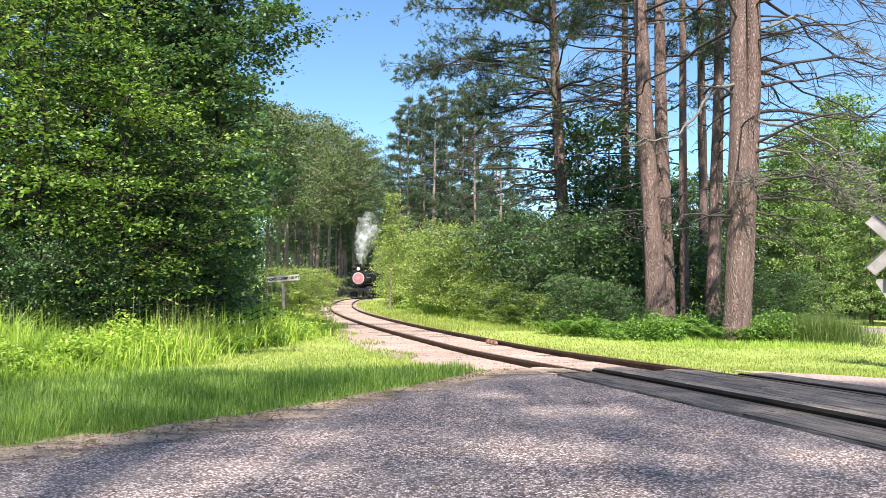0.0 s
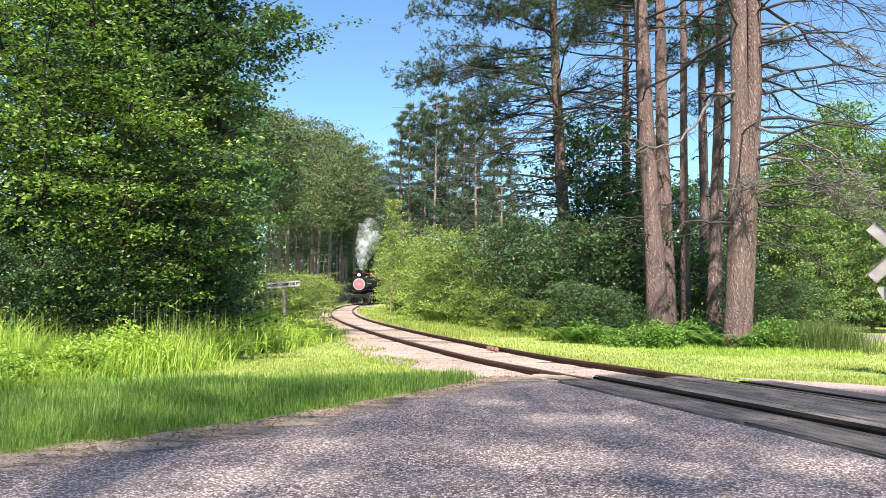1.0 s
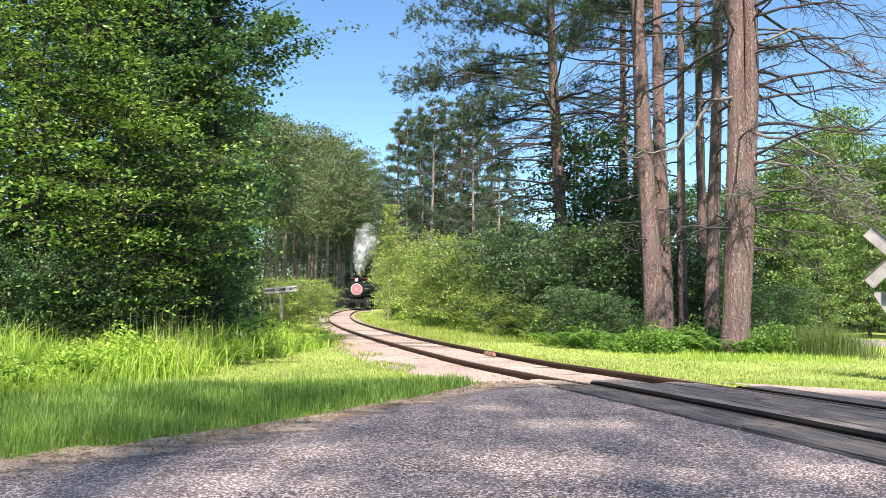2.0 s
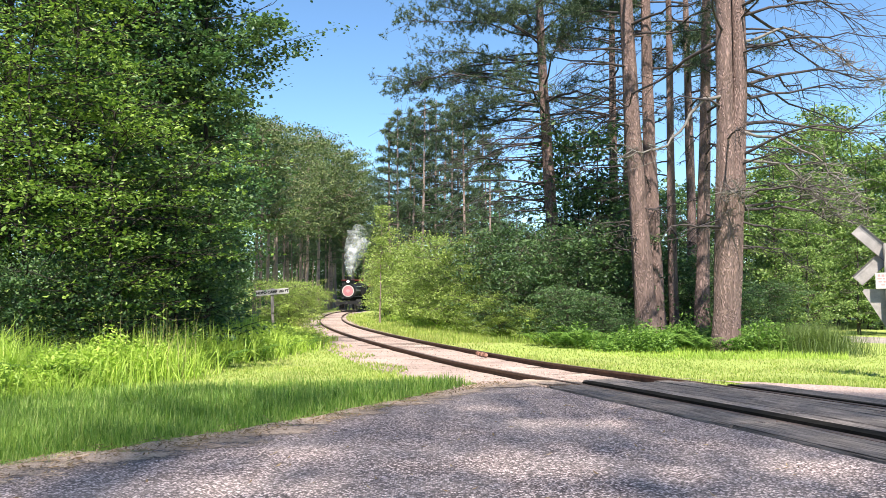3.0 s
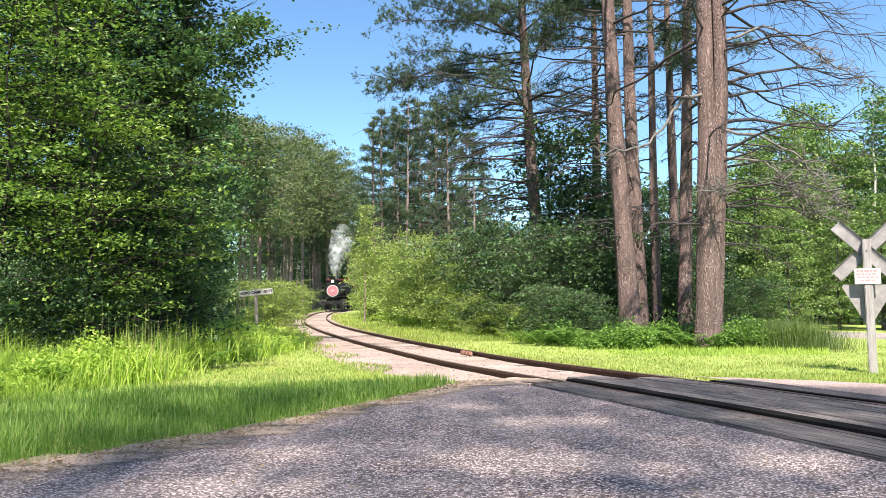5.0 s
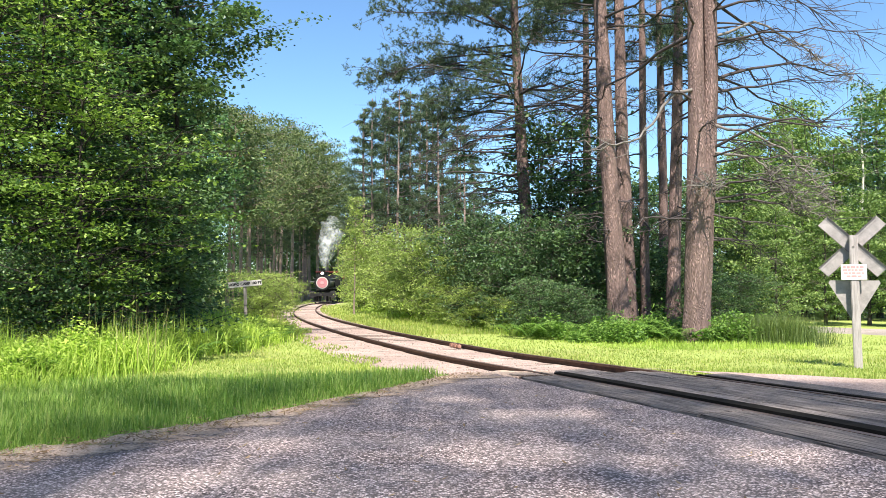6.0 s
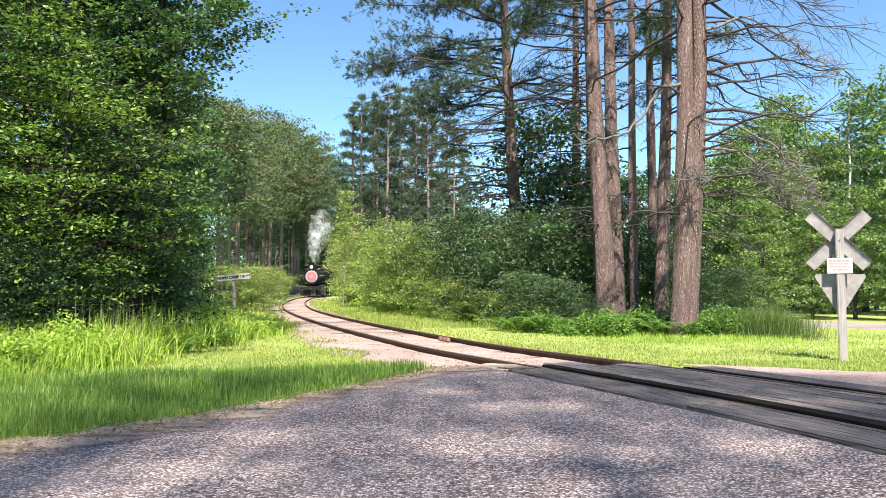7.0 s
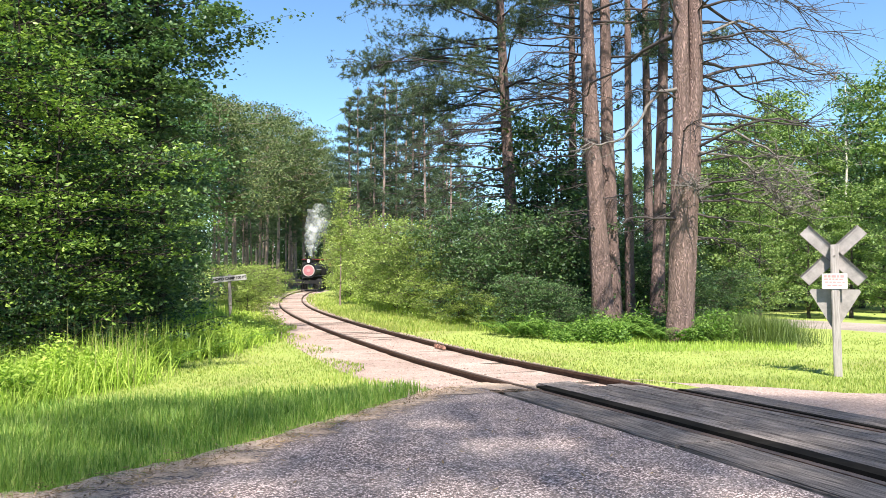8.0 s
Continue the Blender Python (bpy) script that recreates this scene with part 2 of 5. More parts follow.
def leaves_mesh(name, centre, size, rng, mat, up=0.75, slim=0.62):
    """Small folded leaves, two triangles each, at the given places."""
    n = len(centre)
    nor = unit(rng.normal(size=(n, 3)) + np.array([0, 0, up * 2]))
    ax = unit(np.cross(nor, rng.normal(size=(n, 3))))
    side = np.cross(nor, ax)
    s = (size * rng.uniform(0.65, 1.3, n))[:, None]
    droop = nor * s * 0.18
    v = np.stack([centre - ax * s * 0.5, centre + side * s * slim * 0.5 - droop, centre + ax * s * 0.5 - droop, centre - side * s * slim * 0.5 - droop], 1).reshape(-1, 3)
    k = np.arange(n)[:, None] * 4
    t = np.concatenate([k + [[0, 1, 2]], k + [[0, 2, 3]]], 1).reshape(-1, 3)
    return np_mesh(name, v, t, None, [mat])


def tufts_mesh(name, centre, way, size, rng, mat, needles=9):
    """Brushes of stiff needles, pointing along the twig."""
    n = len(centre)
    c = np.repeat(centre, needles, 0)
    d = unit(np.repeat(unit(way), needles, 0) * 0.4 + rng.normal(size=(n * needles, 3)) * 0.8)
    s = np.repeat(size * rng.uniform(0.7, 1.25, n), needles)[:, None]
    side = unit(np.cross(d, rng.normal(size=d.shape)))
    w = s * 0.07
    v = np.stack([c - side * w, c + side * w, c + d * s], 1).reshape(-1, 3)
    return np_mesh(name, v, np.arange(len(v)).reshape(-1, 3), None, [mat])


# ---- lie of the land ----
YK = (-400, -50, 5, 9.7, 14.5, 24, 43.7, 63.5, 88, 130, 400, 3000)
ZK = (0.3, 0.05, 0, -0.15, -0.35, -0.57, -0.98, -1.31, -1.68, -2.2, -4.0, -5.0)


_yf = np.linspace(-80, 160, 2401)
_zf = np.convolve(np.interp(np.linspace(-83, 163, 2461), YK, ZK), np.hanning(63)[1:-1] / np.hanning(63).sum(), "valid")
LAND_Y = np.concatenate([[-400], _yf, [400, 3000]])
LAND_Z = np.concatenate([[0.3], _zf, [-4.0, -5.0]])


def land(x, y):
    return np.interp(y, LAND_Y, LAND_Z)


TRACK_X0, TRACK_Y0 = 5.6144, 0.1458
TRACK_TURN = (0.3006, -0.0755, -0.103, -0.0142, 0.0318)


def track_line():
    """Places and right-hand normals along the middle of the track, every half metre."""
    s = np.arange(-60, 150.01, 0.5)
    u = np.clip((s) / 50, -0.06, 1.9)
    th = sum(c * u ** k for k, c in enumerate(TRACK_TURN))
    th = np.where(s > 74, th[np.searchsorted(s, 74)] - 0.0068 * (s - 74), th)
    d = np.stack([-np.sin(th), np.cos(th)], 1)
    c = np.concatenate([[[0, 0]], np.cumsum(d[:-1] * 0.5, 0)])
    c += np.array([TRACK_X0, TRACK_Y0]) - c[np.searchsorted(s, -3)]
    return s, c, np.stack([d[:, 1], -d[:, 0]], 1)


TS, TC, TN = track_line()


def track_offset(x, y):
    """Signed distance from the track's middle; right of it is positive."""
    p = np.stack([np.ravel(x), np.ravel(y)], 1)
    out = np.empty(len(p))
    for a in range(0, len(p), 20000):
        q = p[a:a + 20000]
        i = ((q[:, None] - TC[None, ::2]) ** 2).sum(2).argmin(1) * 2
        out[a:a + 20000] = ((q - TC[i]) * TN[i]).sum(1)
    return out.reshape(np.shape(x))


EDGE_X = (-60, -12, -5, -2.56, -2.18, -1.57, -0.89, -0.45, 0.11, 0.63, 1.25, 1.92)
EDGE_Y = (-9, -0.8, 3.0, 4.5, 4.95, 5.65, 6.72, 7.54, 8.7, 9.75, 10.2, 10.3)


def road_edge(x):
    return np.interp(x, EDGE_X, EDGE_Y)


# ---- ground, road, track ----
def warp(n, far, fine):
    u = np.linspace(-1, 1, n)
    return np.sinh(u * fine) / np.sinh(fine) * far


def build_ground():
    gx, gy = warp(181, 1800, 7.2), warp(241, 1800, 6.6) + 12
    x, y = np.meshgrid(gx, gy)
    off = np.abs(track_offset(x, y))
    right = track_offset(x, y) > 0
    z = land(x, y) - 0.045 - 0.16 * np.where(right, np.clip((1.75 - off) / 0.5, 0, 1), np.clip((2.7 - off) / 0.7, 0, 1))
    rough = np.array([noise.noise((a * 0.35, b * 0.35, 0)) for a, b in zip(x.ravel(), y.ravel())]).reshape(x.shape)
    z += 0.03 * rough * np.clip((off - 3) / 3, 0, 1) * np.clip((np.hypot(x, y - road_edge(x)) - 1) / 3, 0, 1) * (y > road_edge(x) + 0.6) * np.clip((y - 11.5) / 3 + (x < 1), 0, 1)
    z += np.where(np.hypot(x, y) > 350, np.clip((np.hypot(x, y) - 350) / 400, 0, 3) * 2.0, 0)
    n = len(gx)
    i = np.arange(len(gy) - 1)[:, None] * n + np.arange(n - 1)[None]
    q = np.stack([i, i + 1, i + n + 1, i + n], -1).reshape(-1, 4)
    v = np.stack([x, y, z], -1).reshape(-1, 3)
    tagged(new("ground", np_mesh("ground", v, None, q, [M_GROUND], None, True)), "grassy ground sloping gently away with bare sandy spots", "ground", kind="structure")


def sheet(name, xs, lo, hi, dz, rows, mat, label, cat):
    """A thin sheet over the land between two lines y = lo(x) and y = hi(x)."""
    t = np.linspace(0, 1, rows) ** 0.6
    x = np.repeat(xs[None], rows, 0)
    y = lo[None] + (hi - lo)[None] * t[:, None]
    z = land(x, y) + dz
    v = np.stack([x, y, z], -1).reshape(-1, 3)
    n = len(xs)
    i = np.arange(rows - 1)[:, None] * n + np.arange(n - 1)[None]
    q = np.stack([i, i + 1, i + n + 1, i + n], -1).reshape(-1, 4)
    return tagged(new(name, np_mesh(name, v, None, q, [mat], None, False)), label, cat, kind="structure")


def wander(x, k, amp, seed=0.0):
    return amp * np.array([noise.fractal((a * k, seed, 1.7), 0.8, 2.1, 4) for a in x])


def track_side(x, off):
    """y at which the line beside the track, off metres from its middle, has that x."""
    p = (TC + TN * off)[TS < 60]
    o = np.argsort(p[:, 0])
    return np.interp(x, p[o, 0], p[o, 1])


def build_roads():
    xs = np.concatenate([np.linspace(-60, -6, 40), np.arange(-5.9, 8, 0.05)])
    top = np.minimum(road_edge(xs) + wander(xs, 1.6, 0.10) + wander(xs, 7, 0.05, 4), np.where(xs > 1.2, track_side(xs, -1.31), 99))
    lo = np.where(xs < 4.4, -40.0, np.minimum(-40.0, top - 1))
    sheet("road", xs, lo, top, -0.014, 40, M_ASPHALT, "worn grey asphalt road with pale sandy patches", "road")
    xv = np.arange(-12, 2.0, 0.04)
    edge = road_edge(xv)
    strip_ob = sheet("verge", xv, edge - 0.95 + wander(xv, 2.2, 0.2, 9), edge + 0.34 + wander(xv, 3, 0.2, 2), -0.006, 9, M_VERGE, "sandy road verge littered with dry needles", "verge")
    t = np.linspace(0, 1, 9) ** 0.6
    cover = np.interp(t, (0, 0.35, 0.68, 0.9, 1), (-0.10, 0.16, 0.26, 0.30, 0.22))
    a = strip_ob.data.attributes.new("cover", "FLOAT", "POINT")
    a.data.foreach_set("value", np.repeat(cover, len(xv)).astype(np.float32))
    xf = np.arange(3.4, 40, 0.1)
    far = np.interp(xf, (3.4, 4.12, 4.83, 5.34, 6, 9, 14, 40), (10.9, 10.25, 9.93, 9.48, 9.15, 8.4, 7.0, 0.0)) + wander(xf, 2, 0.15, 5)
    sheet("road_far_side", xf, np.minimum(track_side(xf, 1.36), far - 0.05), far, -0.006, 16, M_BALLAST, "pinkish gravel road beyond the rails", "road")
    c = np.array([(4, 44), (9, 35), (13.2, 28), (15.8, 23.2), (20, 17.5), (28, 8), (38, -4)], float)
    g = np.linspace(0, len(c) - 1, 61)
    c = np.stack([np.interp(g, np.arange(len(c)), c[:, k]) for k in (0, 1)], 1)
    d = unit(np.gradient(c, axis=0))
    nr = np.stack([d[:, 1], -d[:, 0]], 1)
    v, q = [], []
    for k, (p, m) in enumerate(zip(c, nr)):
        for o in (-2.6, -1, 1, 2.6):
            a = p + m * o
            v.append((a[0], a[1], land(a[0], a[1]) + (0.012 if abs(o) < 2 else -0.06)))
        if k:
            for j in range(3):
                q.append((4 * k - 4 + j, 4 * k - 3 + j, 4 * k + 1 + j, 4 * k + j))
    tagged(new("side_road", np_mesh("side_road", v, None, q, [M_DIRT_ROAD])), "pale dusty gravel road bending away past the trees", "road", kind="structure")


def strip(offs, dzs, s0, s1, step=1):
    """Vertices and quads of a profile swept along the track."""
    k = np.where((TS >= s0) & (TS <= s1))[0][::step]
    o = np.asarray(offs)[None]
    p = TC[k][:, None] + TN[k][:, None] * o[..., None]
    z = land(0, TC[k][:, 1])[:, None] + np.asarray(dzs)[None] + 0 * o
    v = np.concatenate([p, z[..., None]], 2).reshape(-1, 3)
    n = len(offs)
    i = np.arange(len(k) - 1)[:, None] * n + np.arange(n - 1)[None]
    return v, np.stack([i, i + 1, i + n + 1, i + n], -1).reshape(-1, 4)


GAUGE = 0.7525
CROSS0, CROSS1 = -14.0, 7.4       # stretch of track laid with planks


def build_track():
    v, q = strip((-2.5, -2.1, -1.5, -0.6, 0.6, 1.1, 1.5, 1.9), (-0.16, -0.10, -0.085, -0.09, -0.09, -0.09, -0.13, -0.24), -60, 150)
    v[:, 2] += 0.02 * np.array([noise.noise((a * 2, b * 2, 3)) for a, b, c in v])
    tagged(new("track_bed", np_mesh("track_bed", v, None, q, [M_BALLAST], None, True)), "pale pink gravel bed under the railway track", "track bed", kind="structure")
    t = thing("railway_track", (0, 0, 0), "rusty curving railway track on wooden ties in gravel", "railway track", kind="structure")
    prof = np.array([(-0.035, 0.0), (0.035, 0.0), (0.037, -0.03), (0.01, -0.045), (0.01, -0.11), (0.07, -0.125), (0.07, -0.14), (-0.07, -0.14), (-0.07, -0.125), (-0.01, -0.11), (-0.01, -0.045), (-0.037, -0.03), (-0.035, 0.0)])
    for side in (-1, 1):
        v, q = strip(prof[:, 0] + side * GAUGE, prof[:, 1] + 0.012, -60, 150)
        ids = np.where(np.arange(len(q)) % 12 == 0, 1, 0)
        np_part("rail", np_mesh("rail", v, None, q[:, ::-1], [M_RAIL, M_RAIL_TOP], ids), t)
    box = bmesh.new()
    bmesh.ops.create_cube(box, size=1)
    bmesh.ops.scale(box, vec=(2.5, 0.22, 0.16), verts=box.verts)
    bmesh.ops.bevel(box, geom=box.edges[:], offset=0.012, segments=1, affect="EDGES")
    me = bpy.data.meshes.new("tie")
    box.to_mesh(me)
    box.free()
    me.materials.append(M_TIE)
    rng = np.random.default_rng(3)
    for s in np.arange(CROSS1 + 0.4, 92, 0.56):
        k = int(np.searchsorted(TS, s))
        f = s - TS[k]
        p = TC[k] + np.array([-TN[k][1], TN[k][0]]) * f
        o = np_part("tie", me, t)
        o.matrix_world = pose(p[0], p[1], float(land(0, p[1])) - 0.186 + rng.uniform(-0.012, 0.022), 0, 0, math.degrees(math.atan2(TN[k][1], TN[k][0])) + rng.normal() * 1.2)
    # joint bars bolted to the far rail
    k = int(np.searchsorted(TS, 14.6))
    for dy in (-0.24, 0.0, 0.24):
        bm = bmesh.new()
        bmesh.ops.create_cube(bm, size=1)
        bmesh.ops.scale(bm, vec=(0.07, 0.2, 0.09), verts=bm.verts)
        bmesh.ops.bevel(bm, geom=bm.edges[:], offset=0.02, segments=2, affect="EDGES")
        o = part("joint_bar", bm, M_JOINT, t, "rust-pink steel joint bar")
        p = TC[k] + TN[k] * (GAUGE - 0.11) + np.array([-TN[k][1], TN[k][0]]) * dy
        o.matrix_world = pose(p[0], p[1], float(land(0, p[1])) - 0.03, 0, 0, math.degrees(math.atan2(TN[k][1], TN[k][0])))


def build_planks():
    # unlit-looking sheet below the planks: its black stands in for shade in the gaps
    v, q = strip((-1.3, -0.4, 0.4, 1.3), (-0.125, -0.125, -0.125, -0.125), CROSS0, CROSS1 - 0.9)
    tagged(new("gap_shade_sheet", np_mesh("gap_shade_sheet", v, None, q, [M_GAP_BLACK])), "near-black sheet standing in for shade in the crossing's gaps", "level crossing", kind="structure")
    t = thing("plank_crossing", (0, 0, 0), "weathered grey timber planks laid between and beside the rails", "level crossing", kind="structure")
    # near-black strips added beside the rails, so that the gaps show as dark bands
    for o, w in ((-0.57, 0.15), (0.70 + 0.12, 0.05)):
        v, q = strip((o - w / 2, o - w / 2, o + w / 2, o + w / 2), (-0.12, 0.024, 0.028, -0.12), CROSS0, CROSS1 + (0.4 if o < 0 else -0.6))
        np_part("guard_timber", np_mesh("guard_timber", v, None, q[:, ::-1], [M_GAP_BLACK]), t, "near-black strip added along the rail to darken the gap")
    rng = np.random.default_rng(5)
    lanes = [(-1.06, 0.46, 0.3), (0.92 + 0.13, 0.42, 0.9)] + [(-0.36 + 0.25 * k, 0.242, -0.5 if k < 2 else 0.05 * k) for k in range(4)] + [(0.59, 0.14, 0.2)]
    for off, w, late in lanes:
        s = CROSS0
        while s < CROSS1 - late - 0.3:
            e = min(s + rng.uniform(2.2, 3.6), CROSS1 - late + rng.uniform(-0.12, 0.12))
            if CROSS1 - late - e < 0.7:
                e = CROSS1 - late + rng.uniform(-0.1, 0.1)
            ca, cb = (np.array([np.interp(x, TS, TC[:, 0]), np.interp(x, TS, TC[:, 1])]) for x in (s, e))
            d = unit(cb - ca)
            m = (ca + cb) / 2 + np.array([d[1], -d[0]]) * off
            length = np.linalg.norm(cb - ca) - 0.012
            bm = bmesh.new()
            bmesh.ops.create_cube(bm, size=1)
            bmesh.ops.scale(bm, vec=(w, 0.11, length), verts=bm.verts)
            bmesh.ops.bevel(bm, geom=bm.edges[:], offset=0.009, segments=2, affect="EDGES")
            for vv in bm.verts:
                vv.co.x += rng.normal() * 0.003
            o = part("plank", bm, M_PLANK, t)
            za, zb = float(land(0, ca[1])), float(land(0, cb[1]))
            ez = Vector((d[0], d[1], (zb - za) / (length + 0.012))).normalized()
            ex = Vector((d[1], -d[0], 0)).normalized()
            ey = ez.cross(ex)
            rot = Matrix((ex, ey, ez)).transposed().to_4x4()
            o.matrix_world = Matrix.Translation((m[0], m[1], (za + zb) / 2 - 0.05 + 0.014 + rng.uniform(-0.004, 0.006))) @ rot @ pose(0, 0, 0, 0, 0, rng.normal() * 0.15)
            s = e


M_JOINT = plain_material("rusty_joint", (0.30, 0.16, 0.12), 0.3, 0.8)
build_ground()
build_roads()
build_track()
build_planks()


# ---- trees ----
def bent(a, b, k, rng, sag=0.0, jitter=0.04):
    """A wavering line from a to b in k steps."""
    t = np.linspace(0, 1, k)[:, None]
    p = a + (b - a) * t
    L = np.linalg.norm(b - a)
    w = rng.normal(size=(k, 3)) * jitter * L
    w[0] = 0
    p = p + w * np.sin(t * np.pi * 0.5)
    p[:, 2] += sag * L * np.sin(t[:, 0] * np.pi)
    return p


def leafy_tree(name, seed, h, spread, base, trunk_r, leaves, leaf, mat, bark, label, limbs=26, lean=0.03, category="tree", profile="round", at=(0, 0, 0), group="", twigs=6, flat=0.3, tier=0.6, slim=0.62, up=0.75):
    rng = np.random.default_rng(seed)
    t = thing(name, at, label, category, group)
    tb, br = Tubes(), Tubes()
    k = 9
    z = np.linspace(0, h * 0.93, k)
    line = np.stack([np.cumsum(rng.normal(size=k) * lean * h / k), np.cumsum(rng.normal(size=k) * lean * h / k), z], 1)
    line[0] = 0
    rad = trunk_r * (1 - 0.9 * (z / h)) * np.where(np.arange(k) == 0, 1.35, 1)
    tb.add(line, rad, 8)
    tips, w = [], []
    for i in range(limbs):
        f = base + (0.97 - base) * ((i + rng.uniform(0, 1)) / limbs)
        u = (f - base) / (1 - base)
        r = spread * {"round": math.sqrt(max(0.05, 1 - (1.7 * u - 0.75) ** 2 * 0.9)), "cone": 1.05 - 0.85 * u, "up": 0.5 + 0.8 * u * (1.25 - u)}[profile]
        r *= rng.uniform(0.6, 1.2)
        az = i * 2.4 + rng.normal() * 0.5
        o = np.array([np.interp(f * h, z, line[:, j]) for j in range(3)])
        e = o + np.array([math.cos(az) * r, math.sin(az) * r, r * rng.uniform(0.1, 0.6)])
        e[2] = min(e[2], h)
        limb = bent(o, e, 6, rng, 0.06, 0.05)
        r0 = max(0.012, trunk_r * (1 - f) * 0.55)
        br.add(limb, np.linspace(r0, 0.006, 6), 4)
        for j in range(twigs):
            g = rng.uniform(0.25, 1.0)
            s = np.array([np.interp(g, np.linspace(0, 1, 6), limb[:, c]) for c in range(3)])
            q = s + np.clip(rng.normal(size=3), -1.4, 1.4) * np.array([1, 1, tier]) * (0.25 + r * 0.28)
            br.add(np.array([s, (s + q) / 2 + rng.normal(size=3) * 0.06, q]), [r0 * 0.35, 0.006, 0.003], 3)
            tips.append((s, q))
            w.append((0.4 + r) * math.exp(0.7 * rng.normal()))
    np_part("trunk", tb.mesh("trunk", [bark]), t)
    tagged(np_part("branchwork", br.mesh("branchwork", [bark]), t), "thin grey branchwork inside the crown", kind="stuff")
    w = np.array(w) / np.sum(w)
    pick = rng.choice(len(tips), leaves, p=w)
    a, b = np.array([x[0] for x in tips])[pick], np.array([x[1] for x in tips])[pick]
    g = rng.beta(2.2, 1.2, leaves)[:, None] * 1.15
    c = a + (b - a) * g + rng.normal(size=(leaves, 3)) * np.array([1, 1, flat]) * (leaf * 1.2 + spread * 0.032)
    c[:, 2] -= 0.35 * ((c[:, :2] - b[:, :2]) ** 2).sum(1)
    np_part("crown", leaves_mesh("crown", c, leaf, rng, mat, up, slim), t)
    return t


def pine(name, seed, h, trunk_r, crown_base, spread, tufts, label, dead=20, dead_from=0.2, top_shift=(0, 0), at=(0, 0, 0), fork=None, dead_len=2.5, needle=0.2, bark=None, sides=14, group="", needles=24, side=math.pi, side_bias=0.0, group2=False, puff=1):
    """A red pine: long bare trunk, dead branches below, tufted crown above."""
    rng = np.random.default_rng(seed)
    t = thing(name, at, label, "pine tree", group)
    k = 16
    z = np.linspace(-0.1, h, k)
    sx, sy = top_shift
    f = np.clip(z / h, 0, 1)
    line = np.stack([sx * f + 0.05 * np.sin(f * 5 + seed), sy * f + 0.05 * np.cos(f * 4 + seed), z], 1)
    rad = trunk_r * (1 - 0.72 * f) * (1 + 0.28 * np.exp(-np.maximum(z, 0) / 0.35))
    tb = Tubes()
    ridge = 1 + rng.normal(size=(k, sides)) * 0.05 + 0.05 * np.sin(np.arange(sides) * 2.1 + seed)[None]
    tb.add(line, rad[:, None] * ridge, sides)
    if fork:
        fz, fx, fy, fr = fork
        fl = line.copy()
        g = np.clip(z / fz, 0, 1) ** 0.8
        fl[:, 0] += fx * g
        fl[:, 1] += fy * g
        tb.add(fl, (fr * (1 - 0.72 * f) * (1 + 0.2 * np.exp(-np.maximum(z, 0) / 0.35)))[:, None] * ridge[:, ::-1], sides)
    cc, ww = [], []

    def trunk_at(zz, second=False):
        return np.array([np.interp(zz, z, (fl if second else line)[:, j]) for j in range(3)])

    joined, boughs = Tubes(), Tubes()
    for i in range(dead):
        u = (i + rng.uniform(0, 1)) / dead
        zz = h * (dead_from + (crown_base + 0.08 - dead_from) * u)
        az = rng.uniform(0, 2 * np.pi) if rng.uniform() > side_bias else side + rng.normal() * 0.6
        L = dead_len * rng.uniform(0.3, 1.25) * (0.55 + 0.6 * u)
        o = trunk_at(zz, bool(fork) and math.cos(az) > 0)
        e = o + np.array([math.cos(az) * L, math.sin(az) * L, L * rng.uniform(-0.38, 0.10)])
        p = bent(o, e, 9, rng, rng.uniform(0.0, 0.12), 0.022)
        r0 = rng.uniform(0.02, 0.042) * (0.6 + 0.2 * L)
        dd = joined if group2 else Tubes()
        dd.add(p, np.linspace(r0, 0.006, 9), 5)
        for j in range(int(3 + L * 2.0)):
            g = rng.uniform(0.25, 1)
            s = np.array([np.interp(g, np.linspace(0, 1, 9), p[:, c]) for c in range(3)])
            q = s + (e - o) * rng.uniform(0.1, 0.32) + rng.normal(size=3) * np.array([0.10, 0.10, 0.09]) * L - np.array([0, 0, 0.05 * L])
            m = (s + q) / 2 + rng.normal(size=3) * 0.05
            dd.add(np.array([s, m, q]), [0.011, 0.009, 0.004], 3)
            for _ in range(0 if group2 else 3):
                s2 = m + (q - m) * rng.uniform(-0.3, 0.8)
                dd.add(np.array([s2, s2 + rng.normal(size=3) * 0.055 * L]), [0.006, 0.003], 3)
        if not group2:
            np_part("dead_branch", dd.mesh("dead_branch", [M_TWIG]), t, "bare grey-brown dead branch")
    live = max(12, int(tufts / 40))
    for i in range(live):
        u = (i + rng.uniform(0, 1)) / live
        zz = h * (crown_base + (1 - crown_base) * u)
        az = i * 2.4 + rng.normal() * 0.4 if rng.uniform() > side_bias * 0.7 else side + rng.normal() * 0.5
        L = spread * (1.1 - 0.8 * u) * rng.uniform(0.5, 1.2)
        o = trunk_at(zz)
        e = o + np.array([math.cos(az) * L, math.sin(az) * L, L * rng.uniform(-0.16, 0.25)])
        p = bent(o, e, 6, rng, 0.04, 0.03)
        if not group2:
            boughs = Tubes()
        boughs.add(p, np.linspace(0.045, 0.01, 6), 5)
        n = max(4, int(tufts / live))
        g = rng.beta(2.6, 1.0, n)
        s = np.stack([np.interp(g, np.linspace(0, 1, 6), p[:, c]) for c in range(3)], 1)
        q = s + (e - o) * rng.uniform(0, 0.16, n)[:, None] + rng.normal(size=(n, 3)) * np.array([0.13, 0.13, 0.09]) * (0.6 + 0.4 * L)
